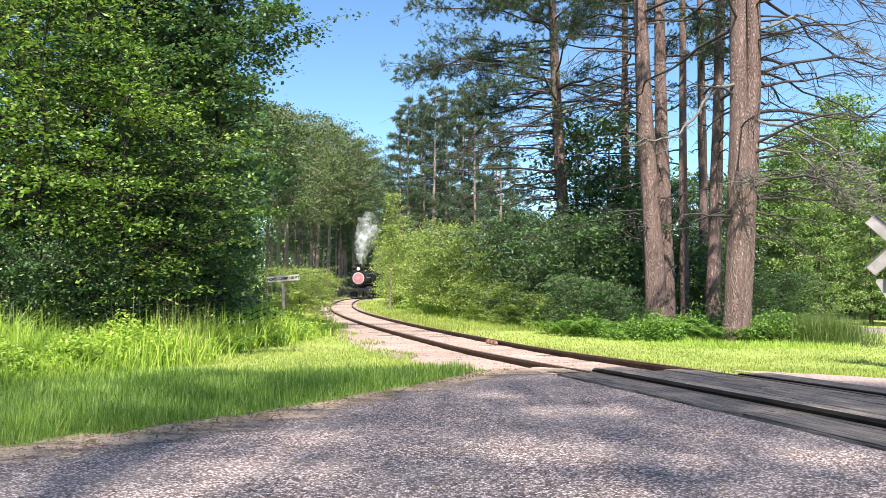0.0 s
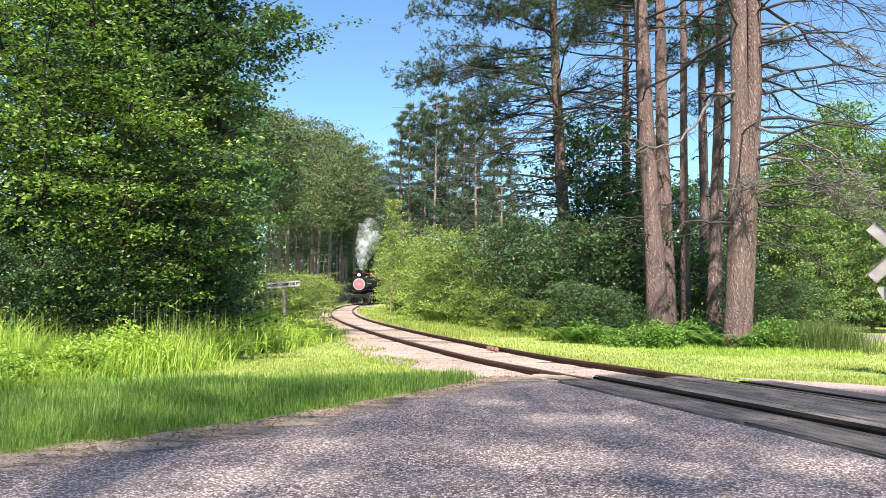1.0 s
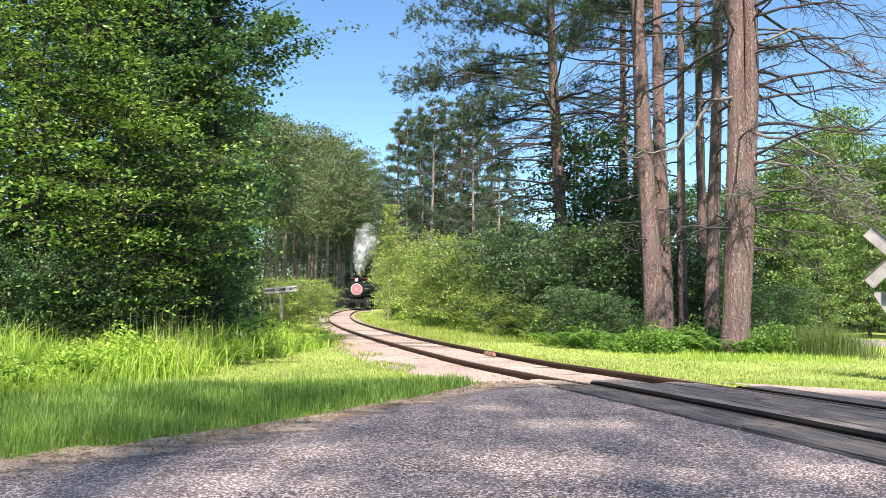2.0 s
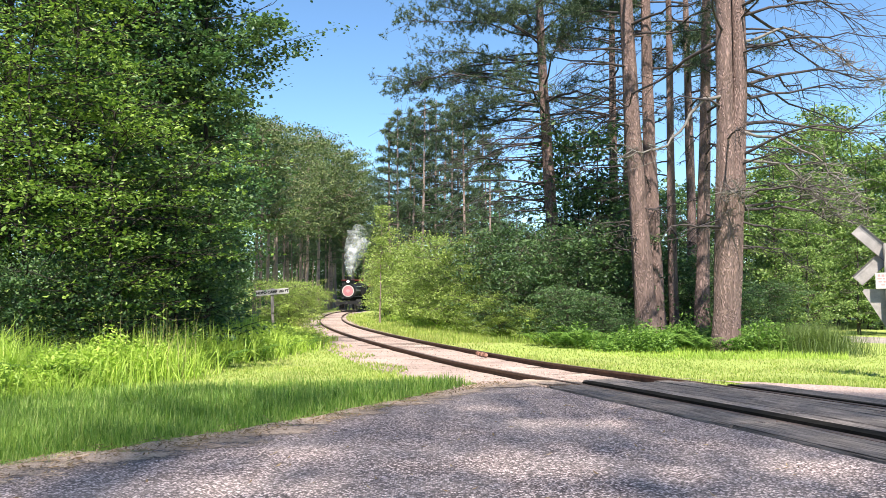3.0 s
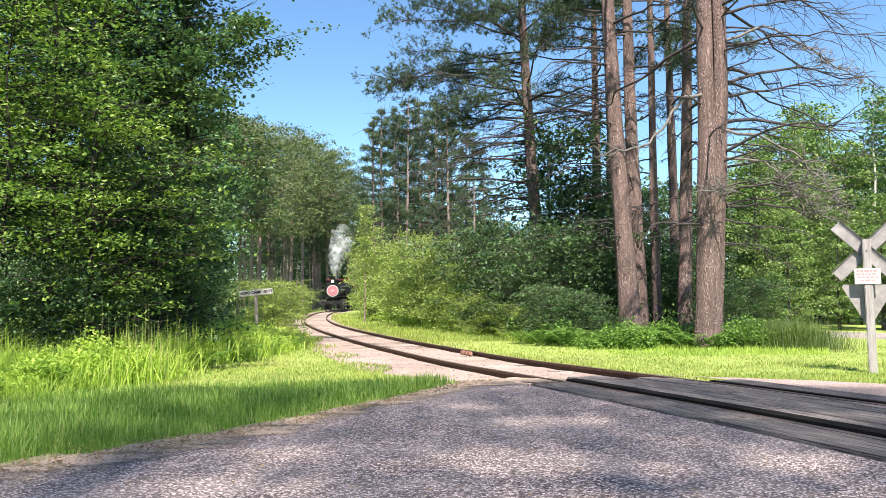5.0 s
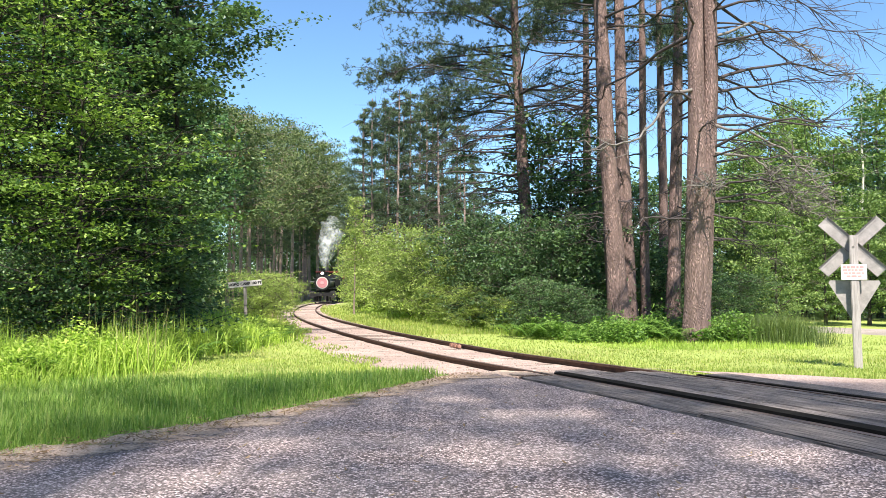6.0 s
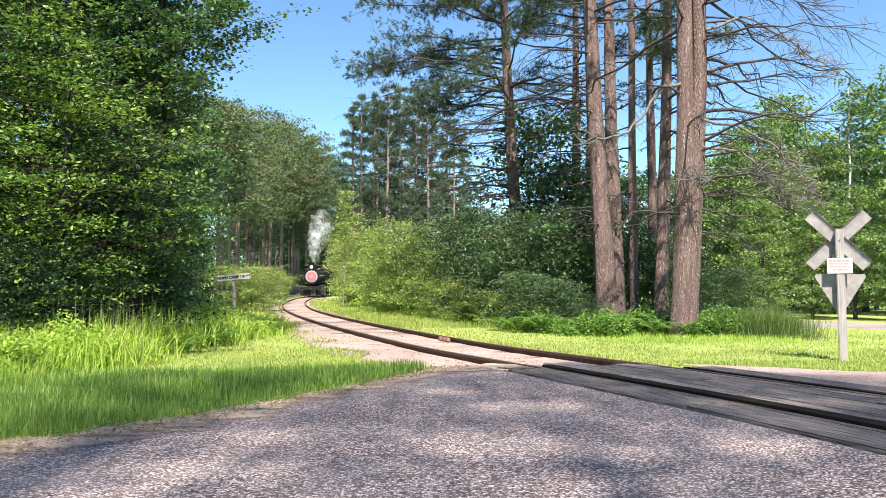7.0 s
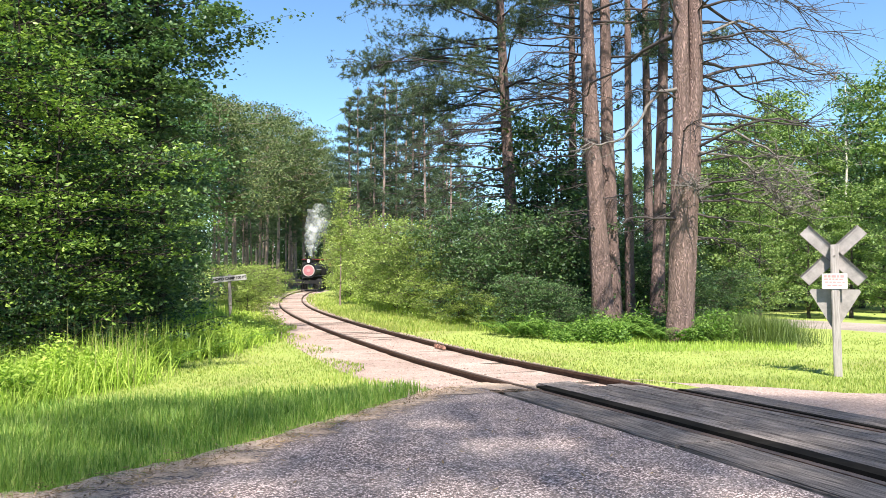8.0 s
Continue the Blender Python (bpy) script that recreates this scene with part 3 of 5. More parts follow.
        for _ in range(puff):
            cc.append(q + rng.normal(size=(n, 3)) * needle * (0.8 if puff > 1 else 0))
            ww.append(unit(q - s) * 0.8 + np.array([0, 0, 0.35]))
        for j in range(0 if group2 else n):
            boughs.add(np.array([s[j], (s[j] + q[j]) / 2 + rng.normal(size=3) * 0.03, q[j]]), [0.008, 0.007, 0.004], 3)
        if not group2:
            np_part("bough", boughs.mesh("bough", [M_TWIG]), t)
    if group2:
        for v, q in zip(joined.v, joined.q):
            boughs.q.append(q + boughs.n)
            boughs.v.append(v)
        boughs.n += joined.n
        tagged(np_part("branchwork", boughs.mesh("branchwork", [M_TWIG]), t), "dark grey-brown branchwork", kind="stuff")
    np_part("trunk", tb.mesh("trunk", [bark or M_BARK]), t)
    np_part("crown", tufts_mesh("crown", np.concatenate(cc), np.concatenate(ww), needle, rng, M_NEEDLE, needles), t)
    return t


def spot(px, d):
    """A place on the land by its bearing, in 1568ths of the first view, and its distance ahead."""
    x = (px - 784) / 1368.7 * d
    return x, d, float(land(x, d)) - 0.05


def rise(py, d):
    """The height over the land of what stands d metres ahead and reaches that line of the first view."""
    return 1.05 + (487 - py) / 1368.7 * d - float(land(0, d)) + 0.05


RED_PINE = "tall red pine with a long bare trunk and dead lower branches"
# the clump of red pines beyond the track: bearing, distance, radius, height, shift of the top, dead branches, fork, reach, side of the branches
clump = [
    (1160, 22.6, 0.31, 17, (-0.75, 0.1), 22, None, 4.0, 3.1, 0.5),
    (1180, 24.0, 0.27, 17, (-0.35, 0.2), 12, None, 3.4, 3.1, 0.5),
    (1213, 24.5, 0.16, 17, (-0.2, 0.1), 10, None, 3.0, 3.1, 0.48),
    (1262, 24.0, 0.23, 18, (0.35, 0.1), 14, None, 3.4, -1.5, 0.5),
    (1303, 18.9, 0.29, 16, (0.05, 0.1), 58, (7.0, 0.40, 0.05, 0.26), 5.2, 0.0, 0.66),
    (1243, 29.0, 0.21, 18, (0.0, 0.3), 12, None, 3.4, -1.5, 0.5),
    (1003, 29.5, 0.27, 19, (-0.9, 0.0), 46, None, 5.4, 3.1, 0.42),
    (1110, 32.0, 0.23, 19, (-0.2, 0.0), 22, None, 4.4, 3.1, 0.45),
    (1128, 31.0, 0.18, 18, (0.1, 0.0), 14, None, 4.0, 3.1, 0.45),
]
for k, (px, d, r, h, top, dead, fork, reach, side, live) in enumerate(clump):
    tree = pine("red_pine", 40 + k, h, r, live, reach, 2200 if k == 6 else 320, RED_PINE, dead, 0.15, top, spot(px, d), fork, reach * 0.82, 0.125, None, 16, "red pines by the track", 14 if k == 6 else 10, side, 0.55, puff=8)

    if fork:
        forked = tree


def bough(tree, pts, r, seed, twigs=26):
    """A long crooked dead branch with a pale tangle of twigs at its end."""
    rng = np.random.default_rng(seed)
    tb = Tubes()
    pts = np.array(pts, float)
    u = np.linspace(0, 1, len(pts))
    g = np.linspace(0, 1, 16)
    line = np.stack([np.interp(g, u, pts[:, c]) for c in range(3)], 1) + rng.normal(size=(16, 3)) * 0.025
    tb.add(line, np.linspace(r, r * 0.3, 16), 6)
    for k in range(twigs):
        s = line[rng.integers(8, 16)]
        m = s + rng.normal(size=3) * np.array([0.22, 0.2, 0.14])
        e = m + rng.normal(size=3) * np.array([0.25, 0.2, 0.16]) - np.array([0.05, 0, 0.05])
        tb.add(np.array([s, m, e]), [0.011, 0.008, 0.003], 4)
        for _ in range(2):
            tb.add(np.array([m, m + rng.normal(size=3) * 0.12]), [0.006, 0.002], 3)
    np_part("dead_branch", tb.mesh("dead_branch", [M_LICHEN]), tree, "pale lichen-grey crooked dead branch")


bough(forked, [(0, 0, 6.3), (-0.6, -0.3, 6.15), (-1.1, -0.5, 5.5), (-1.6, -0.6, 4.95), (-2.2, -0.7, 4.75), (-2.7, -0.8, 4.65)], 0.045, 101)
bough(forked, [(0.35, 0, 5.4), (1.2, -0.2, 5.3), (2.2, -0.3, 4.7), (2.9, -0.3, 4.0), (3.4, -0.3, 3.3)], 0.04, 102, 95)
bough(forked, [(0.35, 0, 4.8), (1.3, -0.3, 4.6), (2.0, -0.4, 4.0), (2.6, -0.5, 3.2)], 0.035, 103, 95)
bough(forked, [(0.35, 0, 7.6), (1.5, -0.2, 8.0), (2.8, -0.3, 7.2), (3.9, -0.3, 6.6)], 0.04, 104, 60)
bough(forked, [(0.0, 0, 3.9), (0.0, -0.5, 3.9), (0.1, -0.9, 3.8)], 0.03, 105, 50)

# broad-leaved trees left of the track
LT = "leafy young birch and maple tree in full summer leaf"
# seed, bearing, distance, height, spread, trunk, leaf colour, leaves, leaf size, flatness of the sprays, leaf roundness
left = [
    (21, 20, 13.0, 11.0, 2.4, 0.12, M_LEAF, 21000, 0.088, 0.3, 0.7),
    (22, 160, 15.0, 12.0, 2.6, 0.10, M_LEAF, 30000, 0.09, 0.3, 0.7),
    (23, 300, 16.5, 13.5, 2.8, 0.10, M_LEAF_DARK, 36000, 0.095, 0.45, 0.9),
    (24, 335, 20.0, 7.2, 2.2, 0.08, M_LEAF_DARK, 22000, 0.105, 0.35, 0.7),
    (25, -120, 13.0, 12.0, 2.8, 0.12, M_LEAF, 16000, 0.11, 0.3, 0.7),
    (26, 385, 31.0, 7.6, 2.0, 0.08, M_LEAF, 16000, 0.125, 0.4, 0.7),
    (27, 215, 12.2, 4.4, 1.9, 0.05, M_LEAF_LIGHT, 6500, 0.078, 0.2, 0.6),
    (28, 70, 11.2, 5.2, 2.0, 0.05, M_LEAF_LIGHT, 6500, 0.078, 0.2, 0.6),
    (29, 335, 15.0, 4.2, 1.5, 0.05, M_LEAF_DARK, 7000, 0.09, 0.2, 0.65),
    (30, -60, 11.0, 5.5, 1.9, 0.05, M_LEAF_LIGHT, 5000, 0.078, 0.2, 0.6),
    (36, 165, 19.0, 14.5, 3.2, 0.14, M_LEAF, 20000, 0.14, 0.4, 0.7),
    (37, 230, 21.0, 15.0, 3.4, 0.14, M_LEAF_DARK, 22000, 0.14, 0.4, 0.8),
    (39, 385, 18.0, 13.5, 2.1, 0.07, M_LEAF_DARK, 15000, 0.095, 0.5, 0.9),
    (38, 130, 12.4, 6.6, 1.9, 0.06, M_LEAF_LIGHT, 6000, 0.078, 0.2, 0.6),
]
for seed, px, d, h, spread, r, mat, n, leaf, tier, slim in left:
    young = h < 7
    leafy_tree("maple_sapling" if young else "birch_tree", seed, h, spread, 0.42 if seed == 39 else 0.07, r, n, leaf, mat, M_BARK_SHADED, "bright green maple sapling at the forest edge" if young else LT, 26 if young else 44, 0.05, "tree", "up" if seed in (22, 23, 25, 36, 37) else "round", spot(px, d), "trees left of the track", 8, 0.2, tier, slim, 1.1)

far_leafy = leafy_tree("aspen_tree", 31, 12.0, 3.0, 0.06, 0.13, 5000, 0.28, M_LEAF, M_BARK_GREY, "dense green aspen tree at the forest edge", 40, 0.03, "tree", "round", spot(395, 44), "forest edge trees")
far_light = leafy_tree("aspen_tree", 32, 10.0, 2.6, 0.06, 0.12, 9000, 0.17, M_ASPEN, M_BARK_GREY, "bright green aspen tree at the forest edge", 36, 0.03, "tree", "cone", spot(1440, 34), "forest edge trees", 5, 0.3, 0.35)
near_dark = leafy_tree("maple_tree", 35, 9.0, 2.8, 0.03, 0.12, 8000, 0.16, M_LEAF_DARK, M_BARK_SHADED, "dark green maple tree at the edge of the wood", 36, 0.03, "tree", "round", spot(1015, 31), "forest edge trees", 4)
far_dark = leafy_tree("maple_tree", 33, 9.0, 2.8, 0.03, 0.12, 3200, 0.29, M_LEAF_DARK, M_BARK_GREY, "dark green maple tree in the shade of the pines", 36, 0.03, "tree", "round", spot(1075, 30), "forest edge trees", 4)
high = leafy_tree("aspen_tree", 34, 14.0, 2.3, 0.42, 0.15, 6000, 0.24, M_WOOD_LEAF, M_BARK_PALE, "tall olive-green tree with a bare lower trunk in the wood", 44, 0.02, "tree", "round", spot(470, 52), "trees of the far wood", 4, 0.3, 0.5, 0.4)
for o in (far_leafy, far_light, far_dark, near_dark):
    o.scale = (0.92, 0.92, 0.92)


def clear_of_track(x, y, z):
    """The same place, moved off the track's clearance where it lies too near."""
    off = float(track_offset(np.array([x]), np.array([y]))[0])
    if abs(off) < 4.6:
        x += (4.6 if off > 0 else -4.6) - off
    return x, y, z


def stand(src, px, d, top, turn, wide=1.0, tall=None):
    """A copy of a tree that reaches the line top of the first view."""
    x, y, z = clear_of_track(*spot(px, d))
    own = {far_leafy: 12.2, far_light: 10.2, far_dark: 9.2, near_dark: 9.2, high: 14.2}.get(src, tall)
    s = rise(top, d) / own
    o = copy_thing(src, pose(x, y, z, 0, 0, turn))
    o.scale = (s * wide, s * wide, s)
    return o


for k, (px, d, top) in enumerate([(400, 46, 170), (340, 40, 130), (230, 34, 60), (-100, 22, -40), (390, 60, 300), (740, 95, 330), (790, 100, 320), (840, 95, 330), (890, 100, 345), (940, 100, 375), (990, 90, 395), (1050, 80, 380)]):
    stand(far_leafy, px, d, top, k * 67)
for k, (px, d, top) in enumerate([(480, 50, 180), (512, 56, 180), (540, 63, 190), (565, 72, 212), (588, 82, 238), (560, 90, 195), (580, 96, 205), (602, 102, 220), (626, 108, 245), (650, 113, 268), (670, 118, 292), (690, 124, 312), (640, 122, 262), (610, 116, 232), (440, 56, 170), (610, 125, 290), (690, 150, 325), (720, 140, 330)]):
    stand(high, px, d, top, k * 67)
for k, (px, d, top) in enumerate([(1390, 31, 230), (1500, 42, 140), (1560, 37, 210), (1640, 40, 120), (1720, 36, 70), (1810, 34, 50), (1360, 36, 260), (1450, 28, 340), (1540, 30, 340), (1620, 30, 310), (1700, 28, 290), (1410, 45, 200), (1330, 40, 310), (1480, 36, 180)]):
    stand(far_light, px, d, top, k * 73, 1.0)
for k, (px, d, top) in enumerate([(1040, 29, 300), (1100, 31, 280), (1140, 30, 330), (1190, 33, 310), (1240, 35, 320), (1290, 33, 330), (1340, 34, 380), (1000, 36, 400), (950, 40, 385), (1480, 46, 300), (1600, 46, 220), (1420, 50, 320), (1550, 48, 330), (1660, 44, 300), (1390, 38, 420), (1470, 37, 430), (1580, 36, 420), (1680, 34, 400), (1760, 34, 380), (1150, 41, 300), (1205, 43, 290), (1262, 42, 300), (1310, 45, 290), (1365, 52, 280), (1445, 54, 260), (1520, 56, 250), (1610, 56, 240), (1700, 52, 240), (500, 128, 380), (535, 135, 390), (570, 132, 385), (605, 138, 390), (640, 145, 395), (675, 140, 400), (330, 24, 300), (200, 22, 260), (60, 19, 300), (425, 40, 400), (440, 70, 380), (470, 75, 385), (500, 90, 390), (540, 110, 392), (600, 128, 385), (650, 130, 390), (555, 150, 368), (590, 150, 370), (625, 155, 372), (660, 158, 378), (700, 150, 380), (735, 140, 385)]):
    stand(near_dark if d < 41 else far_dark, px, d, top, k * 59)

# the pine wood beyond
far_pine = pine("forest_pine", 61, 15.0, 0.13, 0.36, 2.1, 1300, "slender forest pine with a bare trunk", 14, 0.15, (0.2, 0.1), spot(745, 58), None, 1.1, 0.24, M_BARK_PALE, 6, "pines of the far wood", 7, group2=True)
rw = np.random.default_rng(8)
for px, d, top in [(702, 62, 175), (722, 60, 155), (765, 57, 145), (790, 60, 150), (815, 62, 155), (840, 58, 160), (865, 63, 175), (890, 60, 205), (712, 75, 190), (755, 70, 175), (802, 72, 175), (850, 75, 185), (738, 64, 160), (778, 66, 160), (828, 66, 170), (880, 68, 200), (905, 70, 270), (930, 66, 310)] + [(545 + 9 * k, 100 + 8 * (k % 4), 260 + 6 * k) for k in range(10)] + [(500 + 9 * k, 70 + 6 * (k % 4), 300) for k in range(7)]:
    stand(far_pine, px + rw.uniform(-4, 4), d, top + rw.uniform(-8, 8), rw.uniform(0, 360), 1.0, 15.2)

# broad trees behind the camera, whose crowns shade the road; the shade ends along a line on the lawn
SHADE_X = (-30, -6, -4.5, -3.8, -2.7, -1.2, 0.2, 2.0, 3.5, 5.0, 8.0, 14.0, 30.0)
SHADE_Y = (4.0, 6.4, 7.0, 7.8, 8.8, 9.8, 10.3, 10.1, 9.7, 8.9, 8.0, 6.6, 5.0)
# gaps in the crowns, by the places where the sun falls through them: x, y, half width, half depth
GAPS = ((-1.0, 4.25, 0.34, 0.20), (0.75, 4.85, 0.55, 0.28), (1.2, 6.45, 0.42, 0.24), (-1.45, 3.8, 0.32, 0.16), (-0.75, 5.15, 0.30, 0.22), (2.25, 4.75, 0.4, 0.2), (1.35, 4.6, 0.3, 0.16), (0.5, 7.4, 0.3, 0.2), (3.3, 6.4, 0.5, 0.25), (4.9, 6.8, 0.6, 0.3), (1.15, 3.9, 0.35, 0.16), (-3.3, 6.9, 0.35, 0.2), (2.7, 3.6, 0.4, 0.2), (-2.2, 7.7, 0.3, 0.25), (0.2, 3.4, 0.35, 0.15))


def sunlit(c):
    """True for leaves that would stand in a ray that reaches the lawn or comes through a gap."""
    x, y = (c[:, k] - sun_way[k] / sun_way[2] * c[:, 2] for k in (0, 1))
    wave = np.array([noise.fractal((a * 0.9, b * 0.9, 4.0), 0.8, 2.1, 3) for a, b in zip(x, y)])
    hit = y > np.interp(x, SHADE_X, SHADE_Y) + 0.35 * wave
    for gx, gy, rx, ry in GAPS:
        hit |= np.hypot((x - gx) / rx, (y - gy) / ry) < 1.15 + 0.5 * wave
    return hit


def shade_tree(seed, x, y, h, n):
    rng = np.random.default_rng(seed)
    t = thing("maple_tree", (x, y, float(land(x, y)) - 0.05), "broad leafy maple tree shading the road", "tree", "trees shading the road")
    tb = Tubes()
    jx, jy = 1.3 * math.sin(2.3 * seed), -1.6 * (seed % 4)
    tb.add(np.array([(jx, jy, 0), (jx * 0.9 + 0.2, jy * 0.8, h * 0.16), (jx * 0.5, jy * 0.5, h * 0.34), (-0.4 * jx, 0.3, h * 0.6), (0.1, 0.8, h * 0.9)]), [0.25, 0.18, 0.12, 0.05, 0.012], 10)
    reach = np.array([3.9, 4.8, h * 0.2])
    mid = np.array([0.0, 3.0, h * 0.72])
    for k in range(30):
        e = mid + unit(rng.normal(size=3)) * reach * rng.uniform(0.5, 0.95)
        o = np.array([0.0, 0.3, min(max(h * 0.3, e[2] - 3.0), h * 0.85)])
        tb.add(bent(o, e, 5, rng, 0.05, 0.03), np.linspace(0.02, 0.006, 5), 4)
    c = mid + unit(rng.normal(size=(n, 3))) * (rng.uniform(size=(n, 1)) ** (1 / 3)) * reach
    c = c[~sunlit(c + np.array([x, y, 0]))]
    np_part("trunk", tb.mesh("trunk", [M_BARK_GREY]), t)
    np_part("crown", leaves_mesh("crown", c, 0.105, rng, M_LEAF, 0.75, 0.75), t)


for k in range(9):
    shade_tree(71 + k, -11.0 + 3.0 * k, -11.0 + 0.5 * (k % 3), 26.5 + 0.5 * (k * 7 % 4), 7200)

# shrubs
shrub_a = leafy_tree("shrub", 81, 3.0, 1.6, 0.02, 0.04, 7500, 0.088, M_WILLOW, M_BARK_GREY, "bright green willow shrub beside the track", 30, 0.1, "shrub", "round", spot(790, 36), "shrubs by the track")
shrub_b = leafy_tree("shrub", 82, 3.0, 1.6, 0.02, 0.04, 5600, 0.10, M_LEAF_DARK, M_BARK_GREY, "dark green leafy shrub beside the track", 30, 0.1, "shrub", "round", spot(985, 25), "shrubs by the track")


def bush(src, px, d, top, turn, wide=1.0):
    x, y, z = spot(px, d)
    s = rise(top, d) / 3.1
    o = copy_thing(src, pose(x, y, z, 0, 0, turn))
    o.scale = (s * wide, s * wide, s)


for k, (px, d, top, w) in enumerate([(765, 52, 450, 1.0), (760, 46, 405, 1.0), (795, 40, 400, 1.0), (835, 33, 410, 1.0), (805, 38, 455, 1.1), (868, 30, 450, 1.1), (830, 33, 480, 1.1), (760, 44, 470, 1.0), (530, 37, 480, 1.2), (500, 38, 478, 1), (550, 42, 480, 1.2), (580, 60, 495, 1.2), (765, 46, 485, 1.0), (900, 26, 500, 1.1), (950, 24, 520, 1.1), (860, 29, 505, 1.1), (698, 66, 428, 0.75), (716, 60, 422, 0.8), (690, 75, 448, 0.65), (726, 55, 425, 0.9), (706, 58, 468, 0.8)]):
    bush(shrub_a, px, d, top, k * 71, w)
for k, (px, d, top, w) in enumerate([(905, 30, 395, 1), (945, 28, 385, 1), (1040, 24.5, 385, 1), (1090, 25, 375, 1), (1130, 26, 430, 1), (925, 27, 450, 1.1), (975, 24.5, 455, 1.1), (1020, 22, 490, 1.2), (1080, 21.5, 500, 1.2), (1240, 27, 420, 1.2), (1210, 28, 440, 1.2), (1380, 24, 480, 1.3), (1290, 25, 460, 1.2), (1330, 23, 490, 1.2), (340, 19, 420, 1), (330, 16, 430, 1), (250, 13, 450, 1), (150, 11.5, 440, 1), (50, 10.5, 450, 1), (350, 24, 440, 1), (370, 27, 470, 1), (-60, 10, 430, 1), (1130, 21.5, 540, 1.2)]):
    bush(shrub_b, px, d, top, k * 47, w)

leafy_tree("birch_tree", 95, rise(335, 46), 0.75, 0.42, 0.045, 2200, 0.13, M_WILLOW, M_BARK_PALE, "slender pale-barked birch beside the track", 30, 0.02, "tree", "cone", spot(690, 46), "birches")
leafy_tree("birch_tree", 96, rise(105, 38), 1.6, 0.2, 0.11, 2600, 0.17, M_LEAF, M_BIRCH, "thinly leaved pale birch with a bare top", 22, 0.03, "tree", "cone", spot(1615, 38), "birches")
leafy_tree("birch_tree", 97, rise(150, 41), 1.8, 0.2, 0.11, 4200, 0.17, M_LEAF_LIGHT, M_BIRCH, "thinly leaved pale birch among the aspens", 24, 0.03, "tree", "cone", spot(1475, 41), "birches")


# ---- grass and weeds ----
def blades(name, x, y, height, width, rng, mat, label, bend=0.5, category="grass", turn=0.8):
    """Curved grass blades of three triangles each, as one object."""
    n = len(x)
    base = np.stack([x, y, land(x, y) - 0.06], 1)
    az = rng.normal(size=n) * turn + np.pi * rng.integers(0, 2, n)
    side = np.stack([np.cos(az), np.sin(az), 0 * az], 1)
    lean = np.stack([-np.sin(az), np.cos(az), 0 * az], 1) * (rng.normal(size=n) * bend)[:, None]
    h = height[:, None]
    up = np.array([0, 0, 1.0])
    w = width[:, None]
    mid = base + up * h * 0.55 + lean * h * 0.3
    tip = base + up * h * (1 - 0.18 * np.abs(lean).sum(1)[:, None]) + lean * h * 0.95
    v = np.stack([base - side * w, base + side * w, mid + side * w * 0.8, mid - side * w * 0.8, tip], 1).reshape(-1, 3)
    k = np.arange(n)[:, None] * 5
    q = k + np.array([[0, 1, 2, 3]])
    t = k + np.array([[3, 2, 4]])
    return tagged(new(name, np_mesh(name, v, t, q, [mat])), label, category, kind="stuff")


WEED_Y = (4, 7.4, 8.4, 9.5, 11, 13.8, 15.6, 21.5, 30, 60)
WEED_X = (-5.5, -4.3, -4.2, -4.0, -3.6, -4.1, -3.4, -2.9, -4.6, -10)
SIDE_ROAD = np.array([(4, 44), (9, 35), (13.2, 28), (15.8, 23.2), (20, 17.5), (28, 8), (38, -4)], float)


def on_grass(x, y, margin=0.0):
    off = track_offset(x, y)
    ok = (y > road_edge(x) + 0.18 + margin) | (off > 0)
    ok &= (off < -np.interp(y, (8, 14, 22), (2.25, 2.1, 1.75)) - margin - 0.25 * np.sin(y * 1.7)) | (off > 1.08 + margin)
    far = np.interp(x, (3.4, 4.12, 4.83, 5.34, 6, 9, 14, 40), (10.9, 10.25, 9.93, 9.48, 9.15, 8.4, 7.0, 0.0))
    ok &= (off < 0) | (y > far + 0.1 + margin)
    near = np.full(x.shape, 99.0)
    for a, b in zip(SIDE_ROAD[:-1], SIDE_ROAD[1:]):
        t = np.clip(((x - a[0]) * (b - a)[0] + (y - a[1]) * (b - a)[1]) / ((b - a) ** 2).sum(), 0, 1)
        near = np.minimum(near, np.hypot(x - a[0] - t * (b - a)[0], y - a[1] - t * (b - a)[1]))
    return ok & (near > 2.7)


def scatter(rng, n, px0, px1, d0, d1):
    """Places spread evenly as seen from the road."""
    d = 1 / rng.uniform(1 / d1, 1 / d0, n)
    x = (rng.uniform(px0, px1, n) - 784) / 1368.7 * d
    return x, d


def patchy(x, y, k, seed):
    return np.array([noise.noise((a * k, b * k, seed)) for a, b in zip(x, y)])


